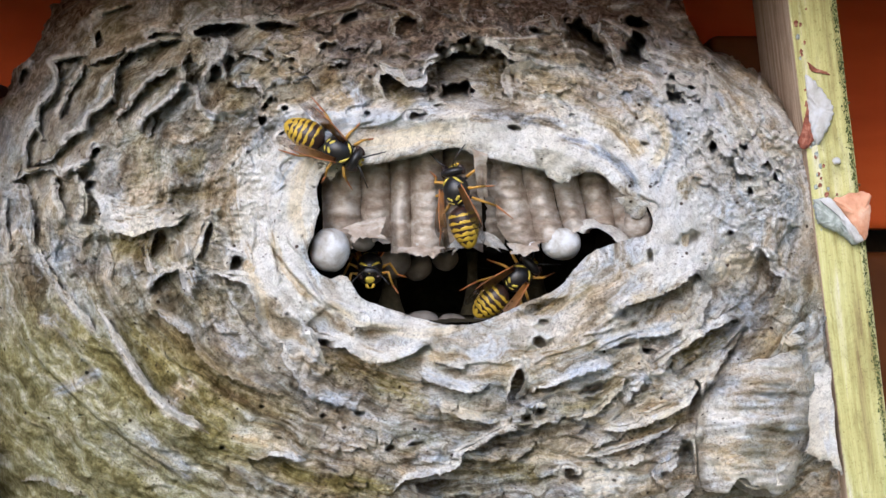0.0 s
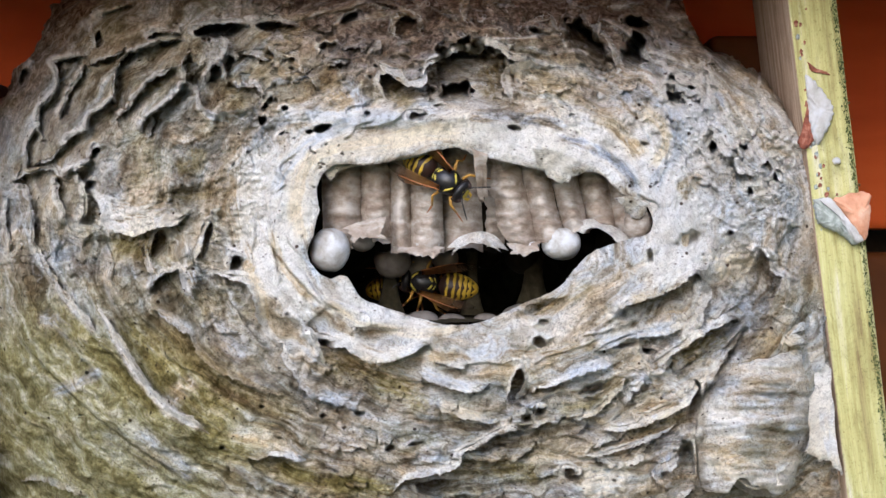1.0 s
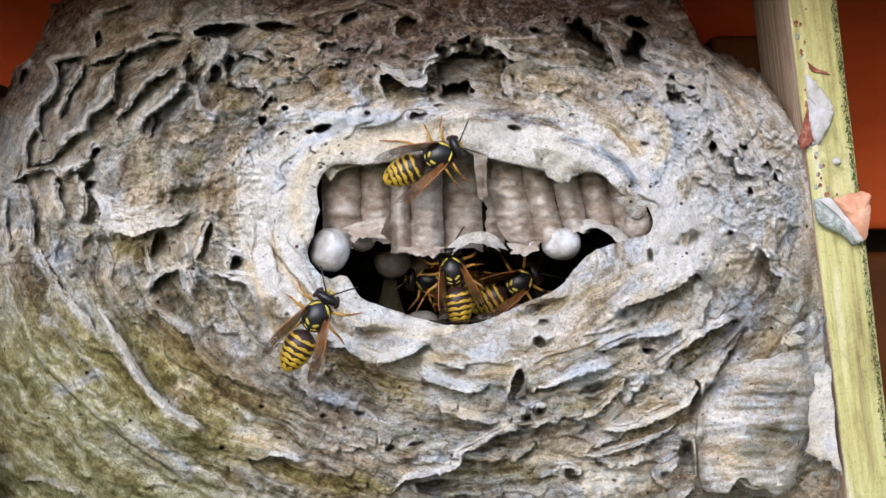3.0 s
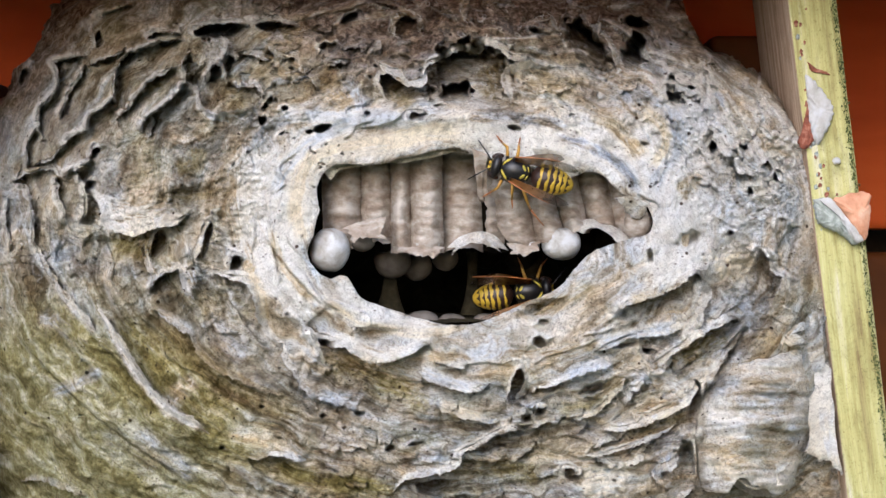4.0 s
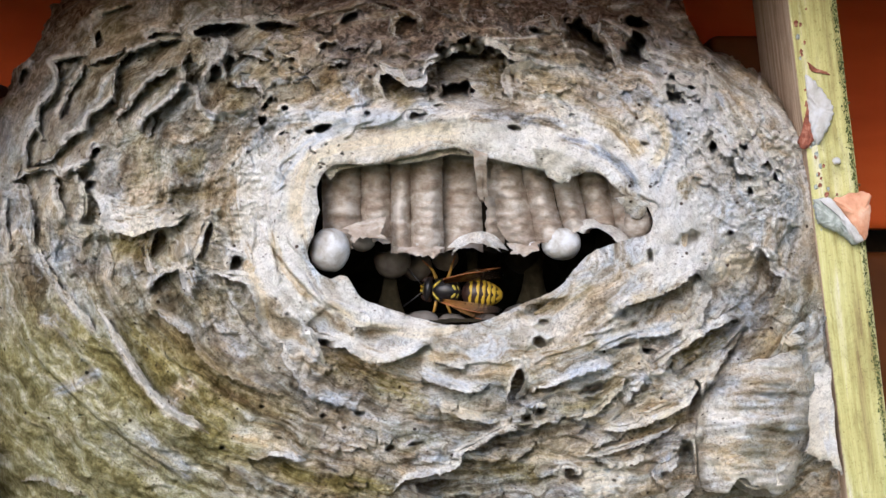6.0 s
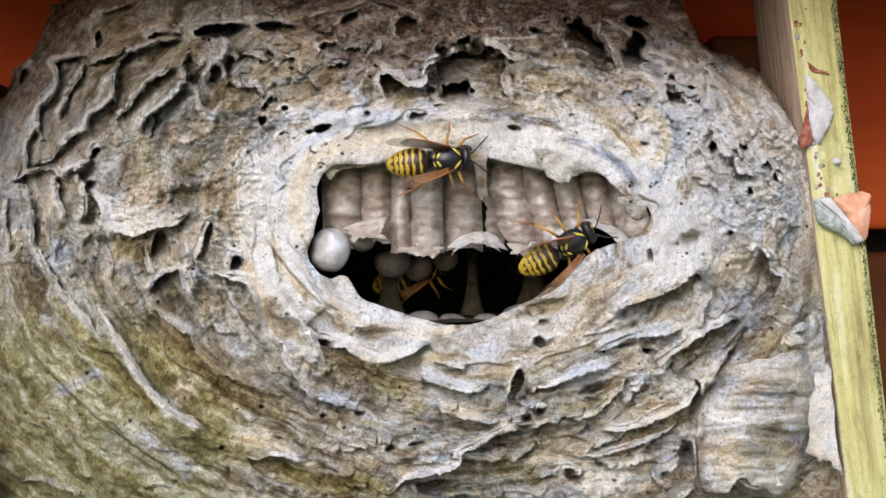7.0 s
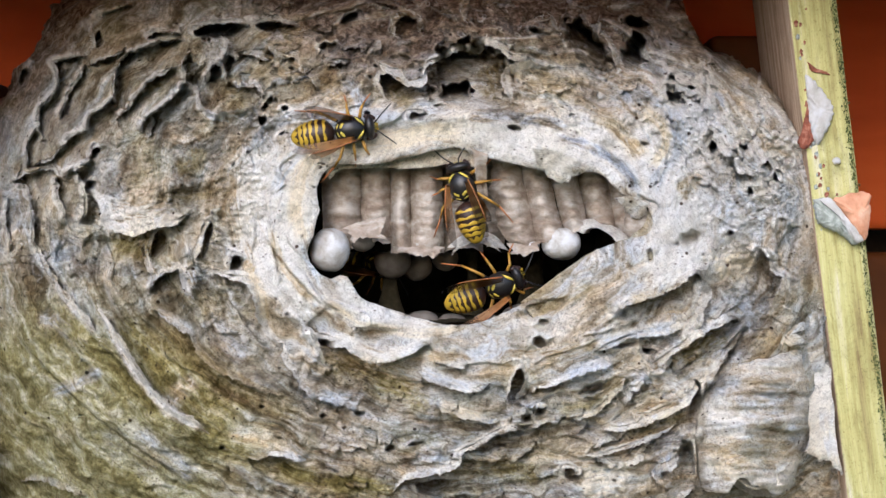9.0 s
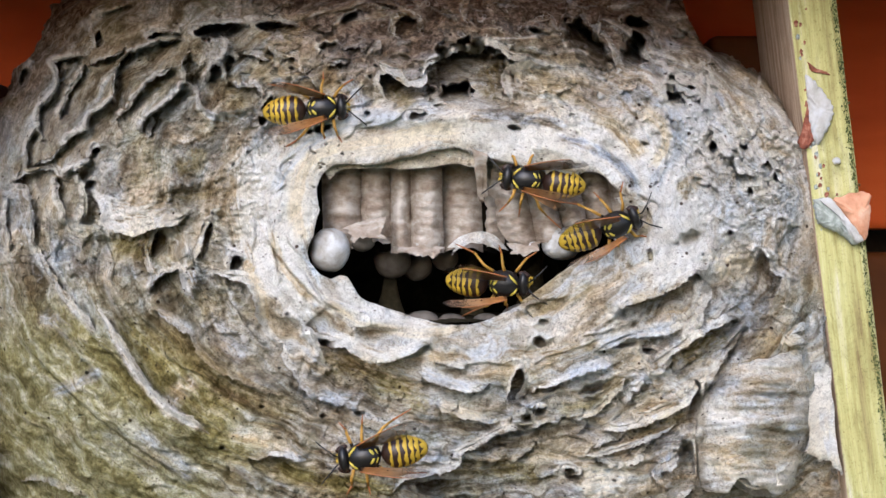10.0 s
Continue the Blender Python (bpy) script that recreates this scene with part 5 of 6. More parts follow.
# batten
batten = tagged(new("wooden_batten"), "weathered yellow-green wooden batten beside the nest", "batten")
beam = block("beam", 0.0068, 0.024, 0.13, BATTEN, batten, 0.0004, 20, 0.00015)
beam.data.materials.append(SAWN)
for face in beam.data.polygons:
    face.material_index = 1 if face.normal.x < -0.75 else 0
beam.location = (0, 0, -0.065)
batten.matrix_world = Matrix.Translation(at(1490, 441, 0.011) + Vector((0, 0.012, 0))) @ pose(0, 0, 0, 0, -6.9, 0)


def lump(name, size, mat, seed, bumpy=0.25, cuts=3):
    """A small uneven lump with the given half sizes in millimetres."""
    bm = bmesh.new()
    bmesh.ops.create_icosphere(bm, subdivisions=cuts, radius=1)
    for vt in bm.verts:
        d = noise.noise(vt.co * 1.7 + Vector((seed, 0, 0))) + 0.5 * noise.noise(vt.co * 5 + Vector((0, seed, 0)))
        vt.co *= 1 + bumpy * d
        vt.co = Vector((vt.co.x * size[0], vt.co.y * size[1], vt.co.z * size[2])) * 0.001
    return part(name, bm, mat, None)


def on_batten(ob, u, v, turn=0.0, out=0.0, along=0.0):
    """Fix a piece to the batten's front face."""
    ob.parent = batten
    ob.matrix_parent_inverse = batten.matrix_world.inverted()
    ob.matrix_basis = Matrix.Translation(at(u, v, 0.011 - out)) @ pose(0, 0, 0, 0, turn, 0)
    return ob


def plate(name, outline, mat, thick=0.0004, dome_h=0.0):
    """A thin uneven plate with a rounded outline, standing in the plane of the batten's face."""
    bm = bmesh.new()
    line = spline(outline + [outline[0]], 14)[:-1]
    mid = line.mean(0)
    rings = []
    for f in (1.0, 0.97, 0.8, 0.55, 0.3):
        ring = []
        for k, p in enumerate(line):
            q = mid + (p - mid) * f * (1 + 0.13 * noise.noise(Vector((p[0] * 0.12, p[1] * 0.12, 1.0))))
            lift = thick * (0 if f == 1.0 else 1) + dome_h * (1 - f * f)
            lift += 0.0003 * noise.noise(Vector((q[0] * 0.09, q[1] * 0.09, 2.0))) + 0.00015 * noise.noise(Vector((q[0] * 0.3, q[1] * 0.3, 4.0)))
            ring.append(bm.verts.new(((q[0] - mid[0]) * U * 1.05, -lift, -(q[1] - mid[1]) * U * 1.05)))
        rings.append(ring)
    n = len(line)
    for a, b in zip(rings, rings[1:]):
        for i in range(n):
            bm.faces.new((a[i], a[(i + 1) % n], b[(i + 1) % n], b[i]))
    bm.faces.new(rings[-1])
    bmesh.ops.recalc_face_normals(bm, faces=bm.faces[:])
    return part(name, bm, mat, None), mid


flake, mid = plate("flake", [(1424, 128), (1445, 148), (1474, 190), (1470, 215), (1452, 250), (1440, 250), (1432, 215), (1428, 175)], FLAKE, 0.0004, 0.0004)
on_batten(tagged(flake, "white lifted flake of paint"), *mid, 0, 0.0002)
bark, mid = plate("bark", [(1418, 235), (1432, 175), (1440, 185), (1434, 225), (1440, 250), (1424, 262), (1410, 255)], RUST, 0.0003)
on_batten(tagged(bark, "reddish bark remnant"), *mid, 0, 0.0001)
scar, mid = plate("scar", [(1428, 110), (1440, 120), (1462, 128), (1470, 134), (1452, 130), (1436, 126)], RUST, 0.0002)
on_batten(tagged(scar, "brown chewed scar"), *mid, 0, 0.0001)
chip, mid = plate("chip", [(1468, 352), (1530, 340), (1537, 375), (1530, 424), (1518, 414), (1495, 385)], CLAY, 0.0010, 0.0006)
on_batten(tagged(chip, "orange clay chip"), *mid, 0, 0.0008)
crust, mid = plate("crust", [(1440, 355), (1466, 352), (1490, 380), (1522, 420), (1512, 436), (1490, 418), (1455, 400), (1442, 380)], LICHEN, 0.0008, 0.0006)
on_batten(tagged(crust, "grey lichen crust"), *mid, 0, 0.0003)
seam, mid = plate("white_seam", [(1448, 354), (1470, 352), (1500, 388), (1526, 420), (1518, 432), (1500, 416), (1480, 384)], FLAKE, 0.0010, 0.0004)
on_batten(tagged(seam, "white plaster seam"), *mid, 0, 0.0006)
on_batten(tagged(lump("pellet", (0.6, 0.5, 0.5), FLAKE, 3, 0.15), "small white pellet"), 1480, 285, 0, 0.0003)
rs = np.random.RandomState(5)
bm = bmesh.new()
for k in range(1700):
    v = rs.uniform(-20, 890)
    size = rs.uniform(0.02, 0.09) * 0.001 * (1.6 if k % 9 == 0 else 1)
    place = at(1480 + (v / 882) * 104 + rs.normal(0, 2.6) - 5, v, 0.0109 - 0.0003 * rs.rand())
    got = bmesh.ops.create_icosphere(bm, subdivisions=1, radius=1)
    stretch = rs.uniform(1, 2.6)
    for vt in got["verts"]:
        d = 1 + 0.5 * noise.noise(vt.co * 2 + Vector((k, 0, 0)))
        vt.co = place + Vector((vt.co.x * size * d, vt.co.y * size * d, vt.co.z * size * d * stretch))
fringe = tagged(part("moss_fringe", bm, MOSSGREEN, None), "dark green moss along the batten's edge", "", "", "stuff")
fringe.parent = batten
fringe.matrix_parent_inverse = batten.matrix_world.inverted()
for k in range(40):
    v = rs.uniform(0, 430)
    edge_u = 1398 + (v / 882) * 104
    size = rs.uniform(0.12, 0.3)
    on_batten(lump("crumb", (size, size, size * 1.5), RUST if k % 3 else LICHEN, k, 0.5, 2), edge_u + abs(rs.normal(0, 14)) + 3, v, 0, 0.0)
# ---------- wasps ----------
def gloss(name, c, rough):
    return plain_noise(name, [(0.3, tuple(x * 0.7 for x in c)), (0.6, c), (0.8, tuple(min(1, x * 1.25) for x in c))], 900, rough, 0.2, 0.00004)


BLACK = gloss("wasp_black", (0.014, 0.012, 0.012), 0.36)
DARKRED = gloss("wasp_dark_brown", (0.034, 0.015, 0.010), 0.42)
YELLOW = gloss("wasp_yellow", (0.54, 0.36, 0.022), 0.45)
LEMON = gloss("wasp_lemon", (0.58, 0.47, 0.05), 0.45)
AMBER = gloss("wasp_leg_amber", (0.46, 0.25, 0.03), 0.5)
RUSSET = gloss("wasp_foot_russet", (0.36, 0.13, 0.03), 0.5)


def wing_material():
    """Amber at the root, smoky grey towards the tip, half clear."""
    m, n, l, b = material("smoky_wing", 0.3)
    tc, sep = n.new("ShaderNodeTexCoord"), n.new("ShaderNodeSeparateXYZ")
    l.new(tc.outputs["Object"], sep.inputs[0])
    along = scaled(n, l, sep.outputs[0], -112.0)
    c = ramp(n, [(0.0, (0.60, 0.26, 0.05)), (0.45, (0.48, 0.25, 0.09)), (1.0, (0.34, 0.25, 0.20))])
    l.new(along, c.inputs[0])
    f = ramp(n, [(0.38, (0.55, 0.45, 0.38)), (0.55, (1, 1, 1))])
    l.new(tex(n, l, coords(n, l, (0.3, 1, 1)), 1600, 2.0), f.inputs[0])
    l.new(mixc(n, l, 0.7, c.outputs[0], f.outputs[0], 'MULTIPLY'), b.inputs["Base Color"])
    clear = ramp(n, [(0.0, (0.72, 0.72, 0.72)), (1.0, (0.38, 0.38, 0.38))])
    l.new(along, clear.inputs[0])
    l.new(clear.outputs[0], b.inputs["Alpha"])
    return m


WING = wing_material()
MM = 0.001


def loft(name, sections, mat, parent, label="", sides=20):
    """A closed body along x through (x, half width, half height, z) in millimetres."""
    bm = bmesh.new()
    rows = []
    for x, w, h, z in sections:
        rows.append([bm.verts.new((x * MM, w * math.cos(2 * math.pi * i / sides) * MM, (z + h * math.sin(2 * math.pi * i / sides)) * MM)) for i in range(sides)])
    for a, b in zip(rows, rows[1:]):
        for i in range(sides):
            bm.faces.new((a[i], a[(i + 1) % sides], b[(i + 1) % sides], b[i]))
    bm.faces.new(rows[0][::-1])
    bm.faces.new(rows[-1])
    bmesh.ops.recalc_face_normals(bm, faces=bm.faces[:])
    return part(name, bm, mat, parent, label)


def tube(name, pts, radii, mat, parent, label="", sides=8):
    """A jointed limb through points in millimetres."""
    bm = bmesh.new()
    P = [Vector(p) * MM for p in pts]
    rows = []
    for k, p in enumerate(P):
        d = (P[min(k + 1, len(P) - 1)] - P[max(k - 1, 0)]).normalized()
        s = d.cross(Vector((0.13, 0.31, 0.94))).normalized()
        t = d.cross(s)
        rows.append([bm.verts.new(p + radii[k] * MM * (s * math.cos(2 * math.pi * i / sides) + t * math.sin(2 * math.pi * i / sides))) for i in range(sides)])
    for a, b in zip(rows, rows[1:]):
        for i in range(sides):
            bm.faces.new((a[i], a[(i + 1) % sides], b[(i + 1) % sides], b[i]))
    bm.faces.new(rows[0][::-1])
    bm.faces.new(rows[-1])
    bmesh.ops.recalc_face_normals(bm, faces=bm.faces[:])
    return part(name, bm, mat, parent, label)


def abdomen_profile(x):
    """Half width of the abdomen x mm behind the waist."""
    f = np.clip(x / 5.9, 0, 1)
    return 0.25 + 1.85 * (1 - math.exp(-x * 1.6)) * (1 - f ** 3.2) ** 0.75


def patch(name, at_mm, size, normal, mat, parent, label=""):
    """A small flat lozenge of colour lying on the body."""
    bm = bmesh.new()
    bmesh.ops.create_uvsphere(bm, u_segments=12, v_segments=6, radius=1)
    for vt in bm.verts:
        vt.co = Vector((vt.co.x * size[0], vt.co.y * size[1], vt.co.z * size[2])) * MM
    ob = part(name, bm, mat, parent, label)
    ob.matrix_local = Matrix.Translation(Vector(at_mm) * MM) @ Vector(normal).to_track_quat('Z', 'X').to_matrix().to_4x4()
    return ob


def build_wasp():
    """A worker wasp, head to +x, back to +z, the feet about 2 mm below the body's middle."""
    w = tagged(new("wasp"), "black and yellow banded wasp with smoky amber wings on the nest", "wasp", "wasps on the nest")
    thorax = loft("thorax", [(x, 1.75 * math.sqrt(max(0, 1 - (x / 2.15) ** 2)) + 0.08, 1.65 * math.sqrt(max(0, 1 - (x / 2.15) ** 2)) + 0.08, 0) for x in np.linspace(-2.15, 2.15, 15)], BLACK, w)
    for s in (-1, 1):
        tube("collar_stripe", [(1.86, s * 0.30, 0.98), (1.62, s * 0.72, 1.05), (1.15, s * 1.15, 0.98), (0.75, s * 1.48, 0.62)], [0.06, 0.16, 0.19, 0.08], LEMON, thorax, "yellow shoulder stripe")
        patch("spot", (-1.02, s * 0.58, 1.36), (0.24, 0.46, 0.1), (-0.5, s * 0.4, 0.9), LEMON, thorax, "yellow spot")
        patch("spot", (-1.6, s * 0.55, 0.98), (0.16, 0.4, 0.1), (-0.8, s * 0.35, 0.6), LEMON, thorax, "yellow spot")
        patch("spot", (0.2, s * 1.62, 0.35), (0.28, 0.25, 0.1), (0, s, 0.2), LEMON, thorax, "yellow spot")
    head = loft("head", [(2.0 + x, 1.7 * math.sqrt(max(0, 1 - ((x - 0.62) / 0.72) ** 2)) + 0.05, 1.35 * math.sqrt(max(0, 1 - ((x - 0.62) / 0.72) ** 2)) + 0.05, -0.25) for x in np.linspace(-0.1, 1.34, 11)], BLACK, w)
    patch("face", (3.25, 0, -0.45), (0.62, 0.72, 0.16), (1, 0, 0.1), LEMON, head, "yellow face shield")
    patch("brow", (3.05, 0, 0.55), (0.25, 0.42, 0.14), (0.8, 0, 0.6), LEMON, head, "yellow mark between the eyes")
    for s in (-1, 1):
        patch("eye", (2.72, s * 1.32, -0.15), (0.42, 0.85, 0.42), (0.35, s, 0.15), DARKRED, head, "dark kidney-shaped eye")
        tube("antenna", [(3.2, s * 0.4, 0.3), (3.7, s * 0.75, 0.95), (4.2, s * 1.25, 1.0), (5.0, s * 1.95, 0.7), (5.8, s * 2.7, 0.1)], [0.12, 0.1, 0.1, 0.1, 0.07], BLACK, head)
        tube("mandible", [(3.2, s * 0.5, -1.2), (3.55, s * 0.35, -1.5), (3.6, s * 0.05, -1.65)], [0.22, 0.2, 0.06], YELLOW, head)
    abdomen = loft("abdomen", [(-2.1 - x, abdomen_profile(x), 0.92 * abdomen_profile(x), -0.012 * x * x) for x in np.linspace(0, 5.9, 28)], DARKRED, w)
    for k, (x0, wide) in enumerate(((1.05, 0.40), (2.0, 0.46), (2.82, 0.52), (3.55, 0.56), (4.2, 0.60), (4.85, 0.95))):
        bm = bmesh.new()
        n = 32
        rows = []
        for j in range(6):
            ring = []
            for i in range(n):
                a = 2 * math.pi * i / n
                notch = 0.6 * math.exp(-((a - math.pi / 2) / 0.2) ** 2) + 0.5 * (math.exp(-((a - 0.78) / 0.17) ** 2) + math.exp(-((a - 2.36) / 0.17) ** 2))
                front = x0 + wide * 0.85 * notch - 0.10 * abs(math.cos(a))
                x = front + (x0 + wide - front) * j / 5
                proud = 0.035 if 0 < j < 5 else -0.02
                r = abdomen_profile(x) + proud
                ring.append(bm.verts.new(((-2.1 - x) * MM, r * math.cos(a) * MM, (0.92 * r * math.sin(a) - 0.012 * x * x) * MM)))
            rows.append(ring)
        for a, b in zip(rows, rows[1:]):
            for i in range(n):
                bm.faces.new((a[i], a[(i + 1) % n], b[(i + 1) % n], b[i]))
        bmesh.ops.recalc_face_normals(bm, faces=bm.faces[:])
        part("band", bm, YELLOW, abdomen, "yellow band with black notches")
    for s in (-1, 1):
        for k, (long, wide, open_deg, z) in enumerate(((8.6, 1.25, 9, 2.05), (6.2, 1.1, 15, 1.85))):
            bm = bmesh.new()
            n = 14
            edges = []
            for i in range(n + 1):
                f = i / n
                wd = wide * (0.22 + 0.78 * math.sin(math.pi * min(1, f * 0.62 + 0.08))) * math.sqrt(max(0.0, 1 - max(0, f - 0.75) ** 2 / 0.0625))
                zz = 0.35 * math.sin(3 * f) - 0.25 * f
                edges.append((bm.verts.new((-long * f * MM, -0.35 * wd * MM, zz * MM)), bm.verts.new((-long * f * MM, 0.65 * wd * MM, (zz + 0.12) * MM))))
            for a, b in zip(edges, edges[1:]):
                bm.faces.new((a[0], a[1], b[1], b[0]))
            bmesh.ops.solidify(bm, geom=bm.faces[:], thickness=0.00002)
            ob = part("wing", bm, WING, w, "folded smoky amber wing")
            if k == 0:
                tube("vein", [(-long * f, 0.65 * wide * (0.22 + 0.78 * math.sin(math.pi * min(1, f * 0.62 + 0.08))), 0.35 * math.sin(3 * f) - 0.25 * f + 0.14) for f in (0.0, 0.15, 0.3, 0.45, 0.6, 0.72)],
                     [0.1, 0.09, 0.08, 0.07, 0.06, 0.03], RUSSET, ob, "russet leading edge", 6)
            ob.matrix_local = Matrix.Translation(Vector((0.6 - 0.5 * k, s * 1.25, z * 0.85)) * MM) @ pose(0, 0, 0, -18 * s, 4, -s * open_deg) @ Matrix.Diagonal((1, s, 1, 1))
        for k, (x, sx, reach) in enumerate(((1.3, 1.6, 2.9), (0.1, -0.3, 3.5), (-1.0, -3.7, 3.6))):
            hip = (x, s * 1.0, -1.0)
            mid = (x + sx * 0.22, s * (1.0 + reach * 0.28), -0.2)
            knee = (x + sx * 0.45, s * (1.0 + reach * 0.55), 0.25)
            ankle = (x + sx * 0.8, s * (1.0 + reach * 0.80), -1.55)
            toe = (x + sx * 1.5, s * (1.0 + reach * 1.12), -2.05)
            leg = tube("leg", [hip, mid, knee, ankle], [0.22, 0.23, 0.19, 0.15], AMBER, w, "jointed amber leg")
            tube("thigh", [hip, mid], [0.235, 0.225], BLACK, leg, "black thigh")
            tube("foot", [ankle, tuple((p + q) / 2 for p, q in zip(ankle, toe)), toe], [0.14, 0.11, 0.06], RUSSET, leg, "thin russet foot")
    return w


first_wasp = build_wasp()


def stand(u, v, heading, y=None, lift=2.0, pitch=0.0, roll=0.0):
    """A wasp's pose with its middle over the grid point (u, v): heading anticlockwise from the right as seen from outside,
    lift in millimetres off the envelope (or y, the depth in metres), pitch lifts its nose, roll leans it to its right."""
    if y is None:
        y = depth_at(u, v) - lift * 0.001
    h = radians(heading)
    fwd, back = Vector((math.cos(h), 0, math.sin(h))), Vector((0, -1, 0))
    side = back.cross(fwd)
    m = Matrix((fwd, side, back)).transposed().to_4x4()
    return Matrix.Translation(at(u, v, y)) @ m @ pose(0, 0, 0, roll, -pitch, 0)
# ---------- what the wasps do ----------
def begin(k):
    """The time at which the wasps' k-th stance begins."""
    return 0.0 if k == 0 else (4 + 8 * (k - 1)) / 30


def stances(wasp, rows, last=38):
    """Key a wasp from stance to stance: it keeps still, then darts on within a thirtieth of a second."""
    keys = []
    for i, (k, m) in enumerate(rows):
        t0 = begin(k)
        nxt = rows[i + 1][0] if i + 1 < len(rows) else last + 1
        t1 = min(10.0, begin(nxt) - 1 / 30)
        if keys:
            turn = keys[-1][1].to_quaternion().rotation_difference(m.to_quaternion()).angle
            if min(turn, 2 * math.pi - turn) > radians(85):
                prev = keys[-1][1]
                half = prev.to_quaternion().slerp(m.to_quaternion(), 0.5).to_matrix().to_4x4()
                half.translation = prev.translation.lerp(m.translation, 0.5)
                pt, pm = keys.pop()
                if pt - 1 / 30 > keys[-1][0] if keys else False:
                    keys.append((pt - 1 / 30, pm))
                keys.append((pt, half))
        keys.append((t0, m))
        if t1 > t0 + 1 / 60:
            keys.append((t1, m))
    walk(wasp, keys)
    # legs take a new hold at each stance; the wings open in flight
    rs = np.random.RandomState(len(rows) * 7 + rows[1][0])
    for ob in wasp.children:
        kind = ob.name.split(".")[0]
        if kind not in ("leg", "wing"):
            continue
        rest = ob.matrix_basis.copy()
        side = 1 if (rest.translation.y if kind == "wing" else sum(v.co.y for v in ob.data.vertices)) > 0 else -1
        hip = Vector(ob.data.vertices[0].co) if kind == "leg" else Vector()
        got = []
        for i, (k, m) in enumerate(rows):
            t0 = begin(k)
            nxt = rows[i + 1][0] if i + 1 < len(rows) else last + 1
            t1 = min(10.0, begin(nxt) - 1 / 30)
            if kind == "leg":
                turn = pose(0, 0, 0, rs.uniform(-12, 12), rs.uniform(-8, 8), rs.uniform(-20, 20))
                here = rest @ Matrix.Translation(hip) @ turn @ Matrix.Translation(-hip)
            else:
                flying = m.translation.y < -0.0125 and not 0.9 < begin(k) / 10.0
                here = rest @ pose(0, 0, 0, 0, 0, -side * (58 if flying else rs.uniform(-5, 7))) if side > 0 else rest @ pose(0, 0, 0, 0, 0, -(58 if flying else rs.uniform(-5, 7)))
            got.append((t0, here))
            if t1 > t0 + 1 / 60:
                got.append((t1, here))
        walk(ob, got)


def comb_side(u, v, heading, pitch=0, roll=0, y=0.0035):
    return stand(u, v, heading, y, 0, pitch, roll)


def deep(u, heading=90):
    """Inside the nest, on top of the comb."""
    return stand(u, 225, heading, 0.030, 0)


def lip_turned(degrees):
    """The upper lip, turned about its left end up behind the collar."""
    p = at(600, 300, 0.001)
    return Matrix.Translation(p) @ pose(0, 0, 0, 0, -degrees, 0) @ Matrix.Translation(-p)


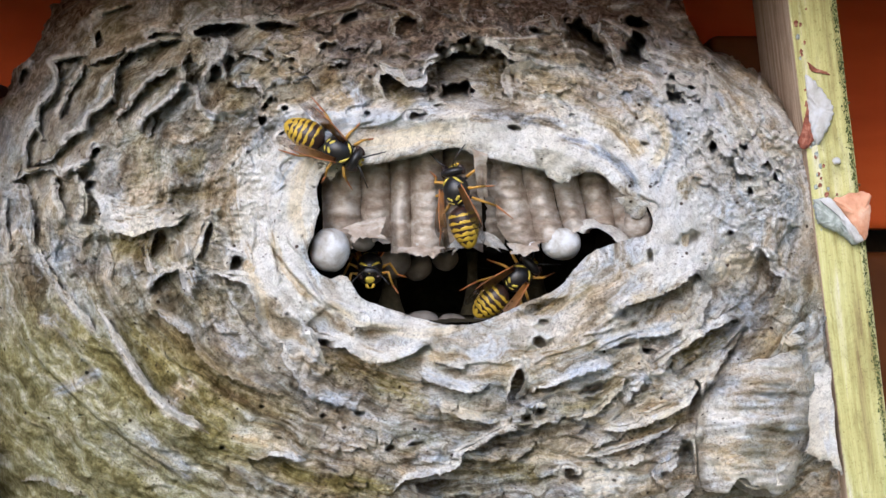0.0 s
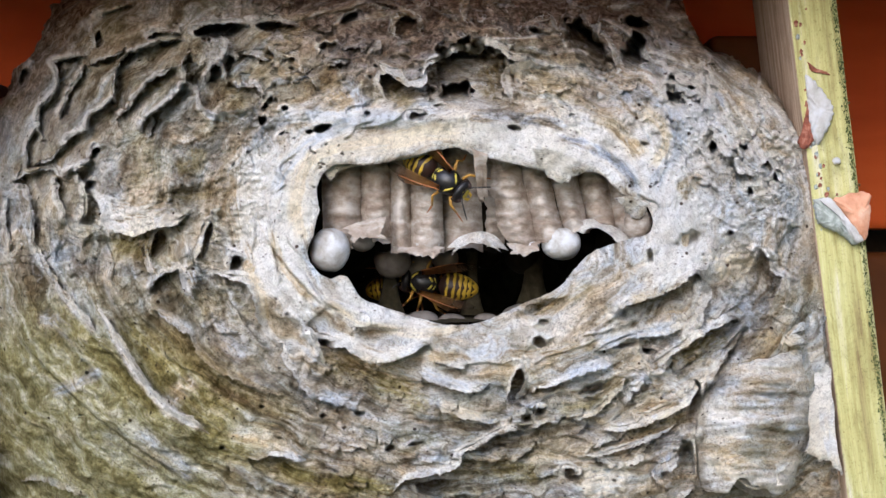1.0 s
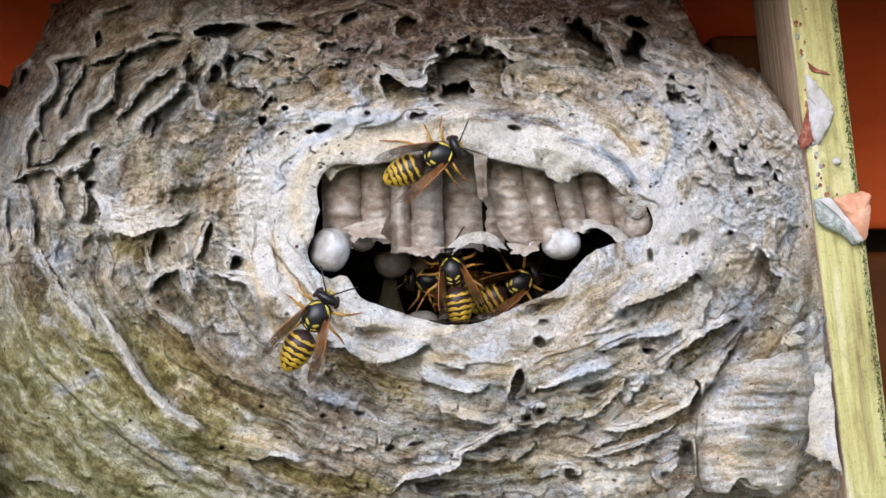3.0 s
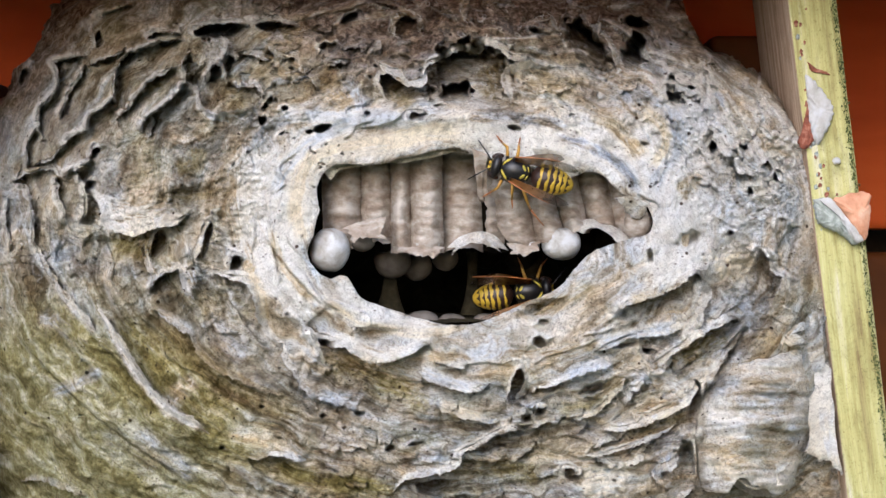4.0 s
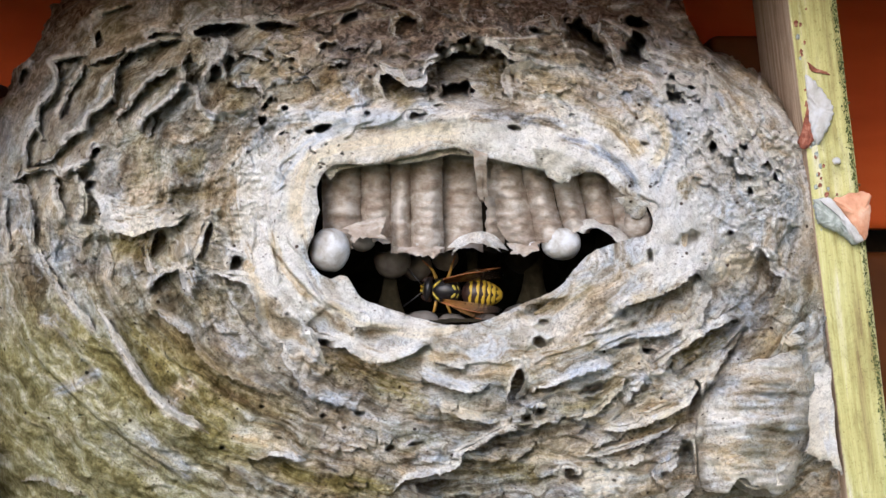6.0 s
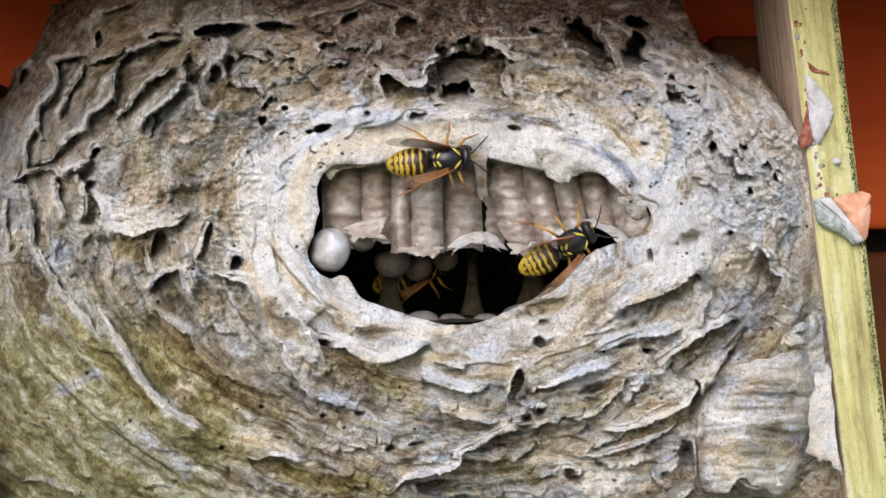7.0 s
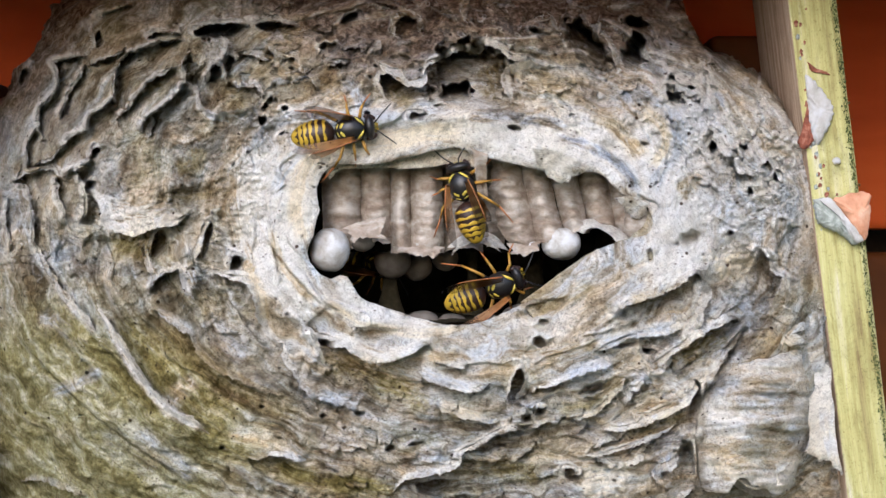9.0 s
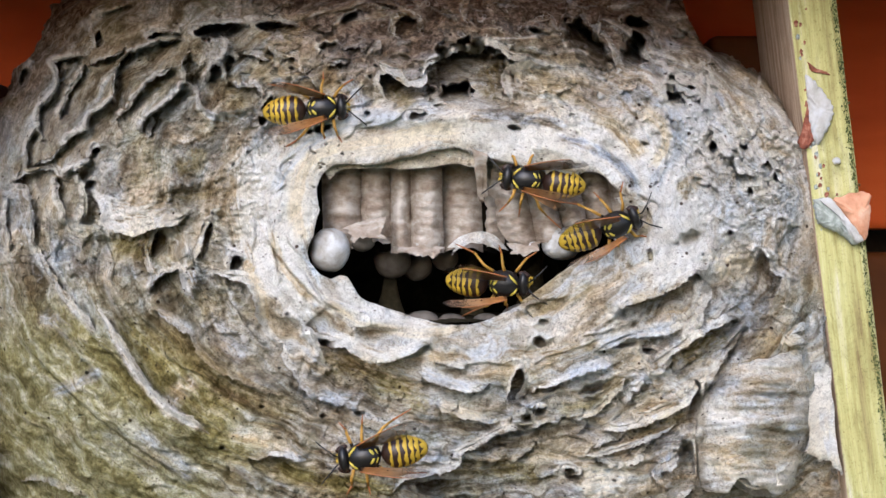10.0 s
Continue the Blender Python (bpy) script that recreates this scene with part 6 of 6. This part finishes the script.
def motions():
    walk(upper_lip, [(0.0, lip_turned(8.5)), (2.7, lip_turned(8.0)), (3.8, lip_turned(6.0)), (5.7, lip_turned(5.0)), (7.2, lip_turned(3.5)),
                     (8.2, lip_turned(1.5)), (9.0, lip_turned(0.2)), (10.0, lip_turned(0.0))])
    walk(side_lip, [(0.0, pose(26 * U, 0.0006, -22 * U)), (5.7, pose(26 * U, 0.0006, -22 * U)), (6.8, pose(9 * U, 0.0002, -8 * U)),
                    (7.7, pose(4 * U, 0.0001, -3 * U)), (8.5, pose(0, 0, 0)), (10.0, pose(0, 0, 0))])
    w1, w2, w3, w4, w5, w6, w7, w8 = wasps
    stances(w1, [
        (0, stand(598, 266, -27)), (1, stand(520, 362, 0)), (2, comb_side(612, 325, -139, y=0.001)), (3, deep(700)),
        (4, comb_side(790, 320, -36, 22, y=0.004)), (5, deep(700, 10)), (6, comb_side(738, 338, -93, 20, y=0.004)), (7, deep(680, -30)),
        (10, comb_side(775, 276, 25, y=0.000)), (12, comb_side(800, 420, -20, y=0.004)), (13, deep(700, 0)), (23, deep(720, 60)), (24, stand(815, 470, 80, 0.006, 0)), (25, comb_side(800, 350, 60, y=0.002)),
        (26, comb_side(790, 283, 5, y=-0.001)), (27, comb_side(741, 296, 25, y=0.001)), (28, comb_side(716, 312, 31, y=0.001)),
        (29, comb_side(762, 318, 47)), (30, deep(700, 60)), (31, comb_side(676, 335, 76, y=0.001)), (32, comb_side(625, 316, 255 - 360, y=-0.002)),
        (33, stand(580, 302, -60)), (34, stand(620, 230, 8)), (35, stand(660, 248, -8)), (36, stand(585, 188, 6)), (37, stand(592, 188, 10)),
        (38, stand(570, 192, 4))])
    stances(w2, [
        (0, comb_side(808, 338, 102, roll=-25, y=0.003)), (1, deep(800, 90)), (8, comb_side(867, 380, 93, 12, y=0.003)), (9, comb_side(815, 304, 137, 8, y=-0.0005)),
        (10, deep(800, 110)), (12, deep(830, 120)), (14, comb_side(960, 316, 146, y=0.002)), (15, comb_side(912, 303, 165, y=0.000)), (16, deep(800, 110)),
        (34, comb_side(818, 330, 104, roll=-20)), (35, comb_side(832, 338, 106)), (36, comb_side(812, 322, 116)), (37, deep(790, 120))])
    stances(w3, [
        (0, stand(655, 470, -88, 0.013, 0, 62)), (1, stand(645, 470, -80, 0.015, 0, 40)), (2, stand(690, 475, -48, 0.013, 0, 25)), (3, stand(680, 478, -20, 0.025, 0)),
        (4, stand(740, 500, 10, 0.027, 0)), (5, stand(662, 488, 60, 0.021, 0)), (6, deep(640, 80)), (10, stand(760, 496, 175, 0.019, 0)),
        (12, deep(660, 100)), (17, stand(670, 478, 60, 0.021, 0)), (18, deep(660, 40)), (19, stand(755, 508, 18, 0.012, 0)), (20, stand(712, 515, -30, 0.013, 0, 20)),
        (21, deep(680, 10)), (26, stand(750, 478, 20, 0.023, 0)), (27, stand(676, 448, 98, 0.009, 0)), (28, stand(704, 478, 74, 0.011, 0)),
        (29, stand(738, 520, -88, 0.009, 0, 52)), (30, stand(780, 520, -80, 0.010, 0, 66)), (31, stand(790, 545, -150, 0.005, 0)), (32, stand(645, 482, -88, 0.013, 0, 60)),
        (33, deep(660, -60)), (34, stand(668, 468, -20, 0.025, 0)), (35, stand(640, 470, -88, 0.015, 0, 60)), (36, stand(662, 478, 122, 0.011, 0)),
        (37, stand(600, 470, 178, 0.019, 0)), (38, deep(640, 120))])
    stances(w4, [
        (0, stand(915, 492, 42, 0.011, 0)), (1, stand(955, 482, 20, 0.013, 0, 20)), (2, stand(890, 470, 150, 0.023, 0)), (3, stand(860, 480, 170, 0.021, 0)),
        (4, stand(750, 500, 172, 0.019, 0)), (5, stand(818, 512, 155, 0.013, 0)), (6, deep(860, 140)), (10, stand(918, 500, 30, 0.017, 0)), (12, deep(900, 30)),
        (15, stand(935, 516, 8, 0.014, 0)), (16, stand(745, 475, 20, 0.025, 0)), (17, stand(803, 510, 6, 0.009, 0, 0, 45)), (18, deep(880, 10)),
        (19, stand(872, 512, 80, 0.016, 0, -45)), (20, deep(900, 60)), (22, stand(860, 505, 150, 0.014, 0)), (23, stand(790, 515, 175, 0.013, 0)), (24, deep(800, 170)), (27, deep(840, 60)), (28, stand(830, 556, 10, 0.013, 0)), (29, deep(900, 30)), (30, stand(900, 496, 30, 0.018, 0, -15)),
        (31, deep(900, 20)), (32, stand(775, 482, 10, 0.027, 0)), (33, stand(880, 478, 0, 0.027, 0)), (34, stand(885, 505, 22, 0.004, 0, 0, 20)), (35, deep(900, 0)),
        (36, stand(985, 492, 12, 0.012, 0)), (37, stand(885, 470, -88, 0.004, 0, 48)), (38, stand(892, 502, -2, 0.001, 0, 10, 20))])
    stances(w5, [
        (0, deep(1000, 60)), (17, stand(1066, 418, 115, 0.0045, 0, 35, 0)), (18, deep(980, 70)), (20, stand(1000, 452, 20, 0.008, 0)), (21, deep(980, 40)),
        (24, deep(960, 40)), (25, stand(975, 470, 30, 0.008, 0)), (26, stand(1012, 430, 30, 0.001, 0, 0, 25)), (27, stand(1127, 338, -84, -0.001, 0)), (28, stand(1150, 298, -91)),
        (29, stand(1132, 306, -84)), (30, stand(1118, 376, -134, -0.002, 0)), (31, comb_side(1072, 338, -101, y=0.000)), (32, stand(1062, 436, -30, 0.008, 0)),
        (33, deep(1000, 0)), (36, stand(1090, 396, 16, 0.000, 0, 0, 22)), (37, stand(1136, 362, 96, -0.001, 0)), (38, stand(1090, 398, 20, 0.000, 0, 0, 22))])
    away = stand(-420, 420, 130, -0.03, 0)
    below = stand(700, 1500, 130, -0.03, 0)
    aside = stand(1980, 500, 100, -0.03, 0)
    stances(w6, [(0, away), (10, stand(476, 476, 122)), (11, stand(560, 560, 60, -0.012, 0)), (12, comb_side(840, 490, 70, y=0.002)), (13, deep(840, 60)),
                 (34, deep(940, 120)), (35, comb_side(940, 312, 168, y=0.001)), (36, comb_side(950, 308, 165, y=0.001)),
                 (37, comb_side(990, 328, 136, y=0.001)), (38, comb_side(932, 318, 173, y=0.001))])
    stances(w7, [(0, below), (1, stand(130, 765, 55, -0.035, 0)), (2, stand(1528, 556, 128, -0.03, 0)), (3, aside), (5, aside), (6, stand(1320, 478, 100, -0.022, 0)),
                 (7, below), (8, stand(975, 665, 125, -0.02, 0)), (9, below), (10, stand(838, 528, 110, -0.003, 0)), (11, stand(800, 480, 100, 0.01, 0)), (12, deep(860, 80)),
                 (20, deep(860, 120)), (23, below), (32, aside), (33, stand(1212, 470, 90, -0.03, 0)), (34, below),
                 (37, stand(640, 1000, 170, -0.02, 0)), (38, stand(645, 808, 188, -0.014, 0))])
    stances(w8, [(0, deep(1040, 60)), (27, deep(1030, 20)), (28, stand(1058, 414, -88, 0.0085, 0, 80)), (29, deep(1000, -40)), (32, deep(960, -20))])


wasps = [first_wasp] + [copy_thing(first_wasp, pose(0, 0.04, 0)) for _ in range(7)]
motions()
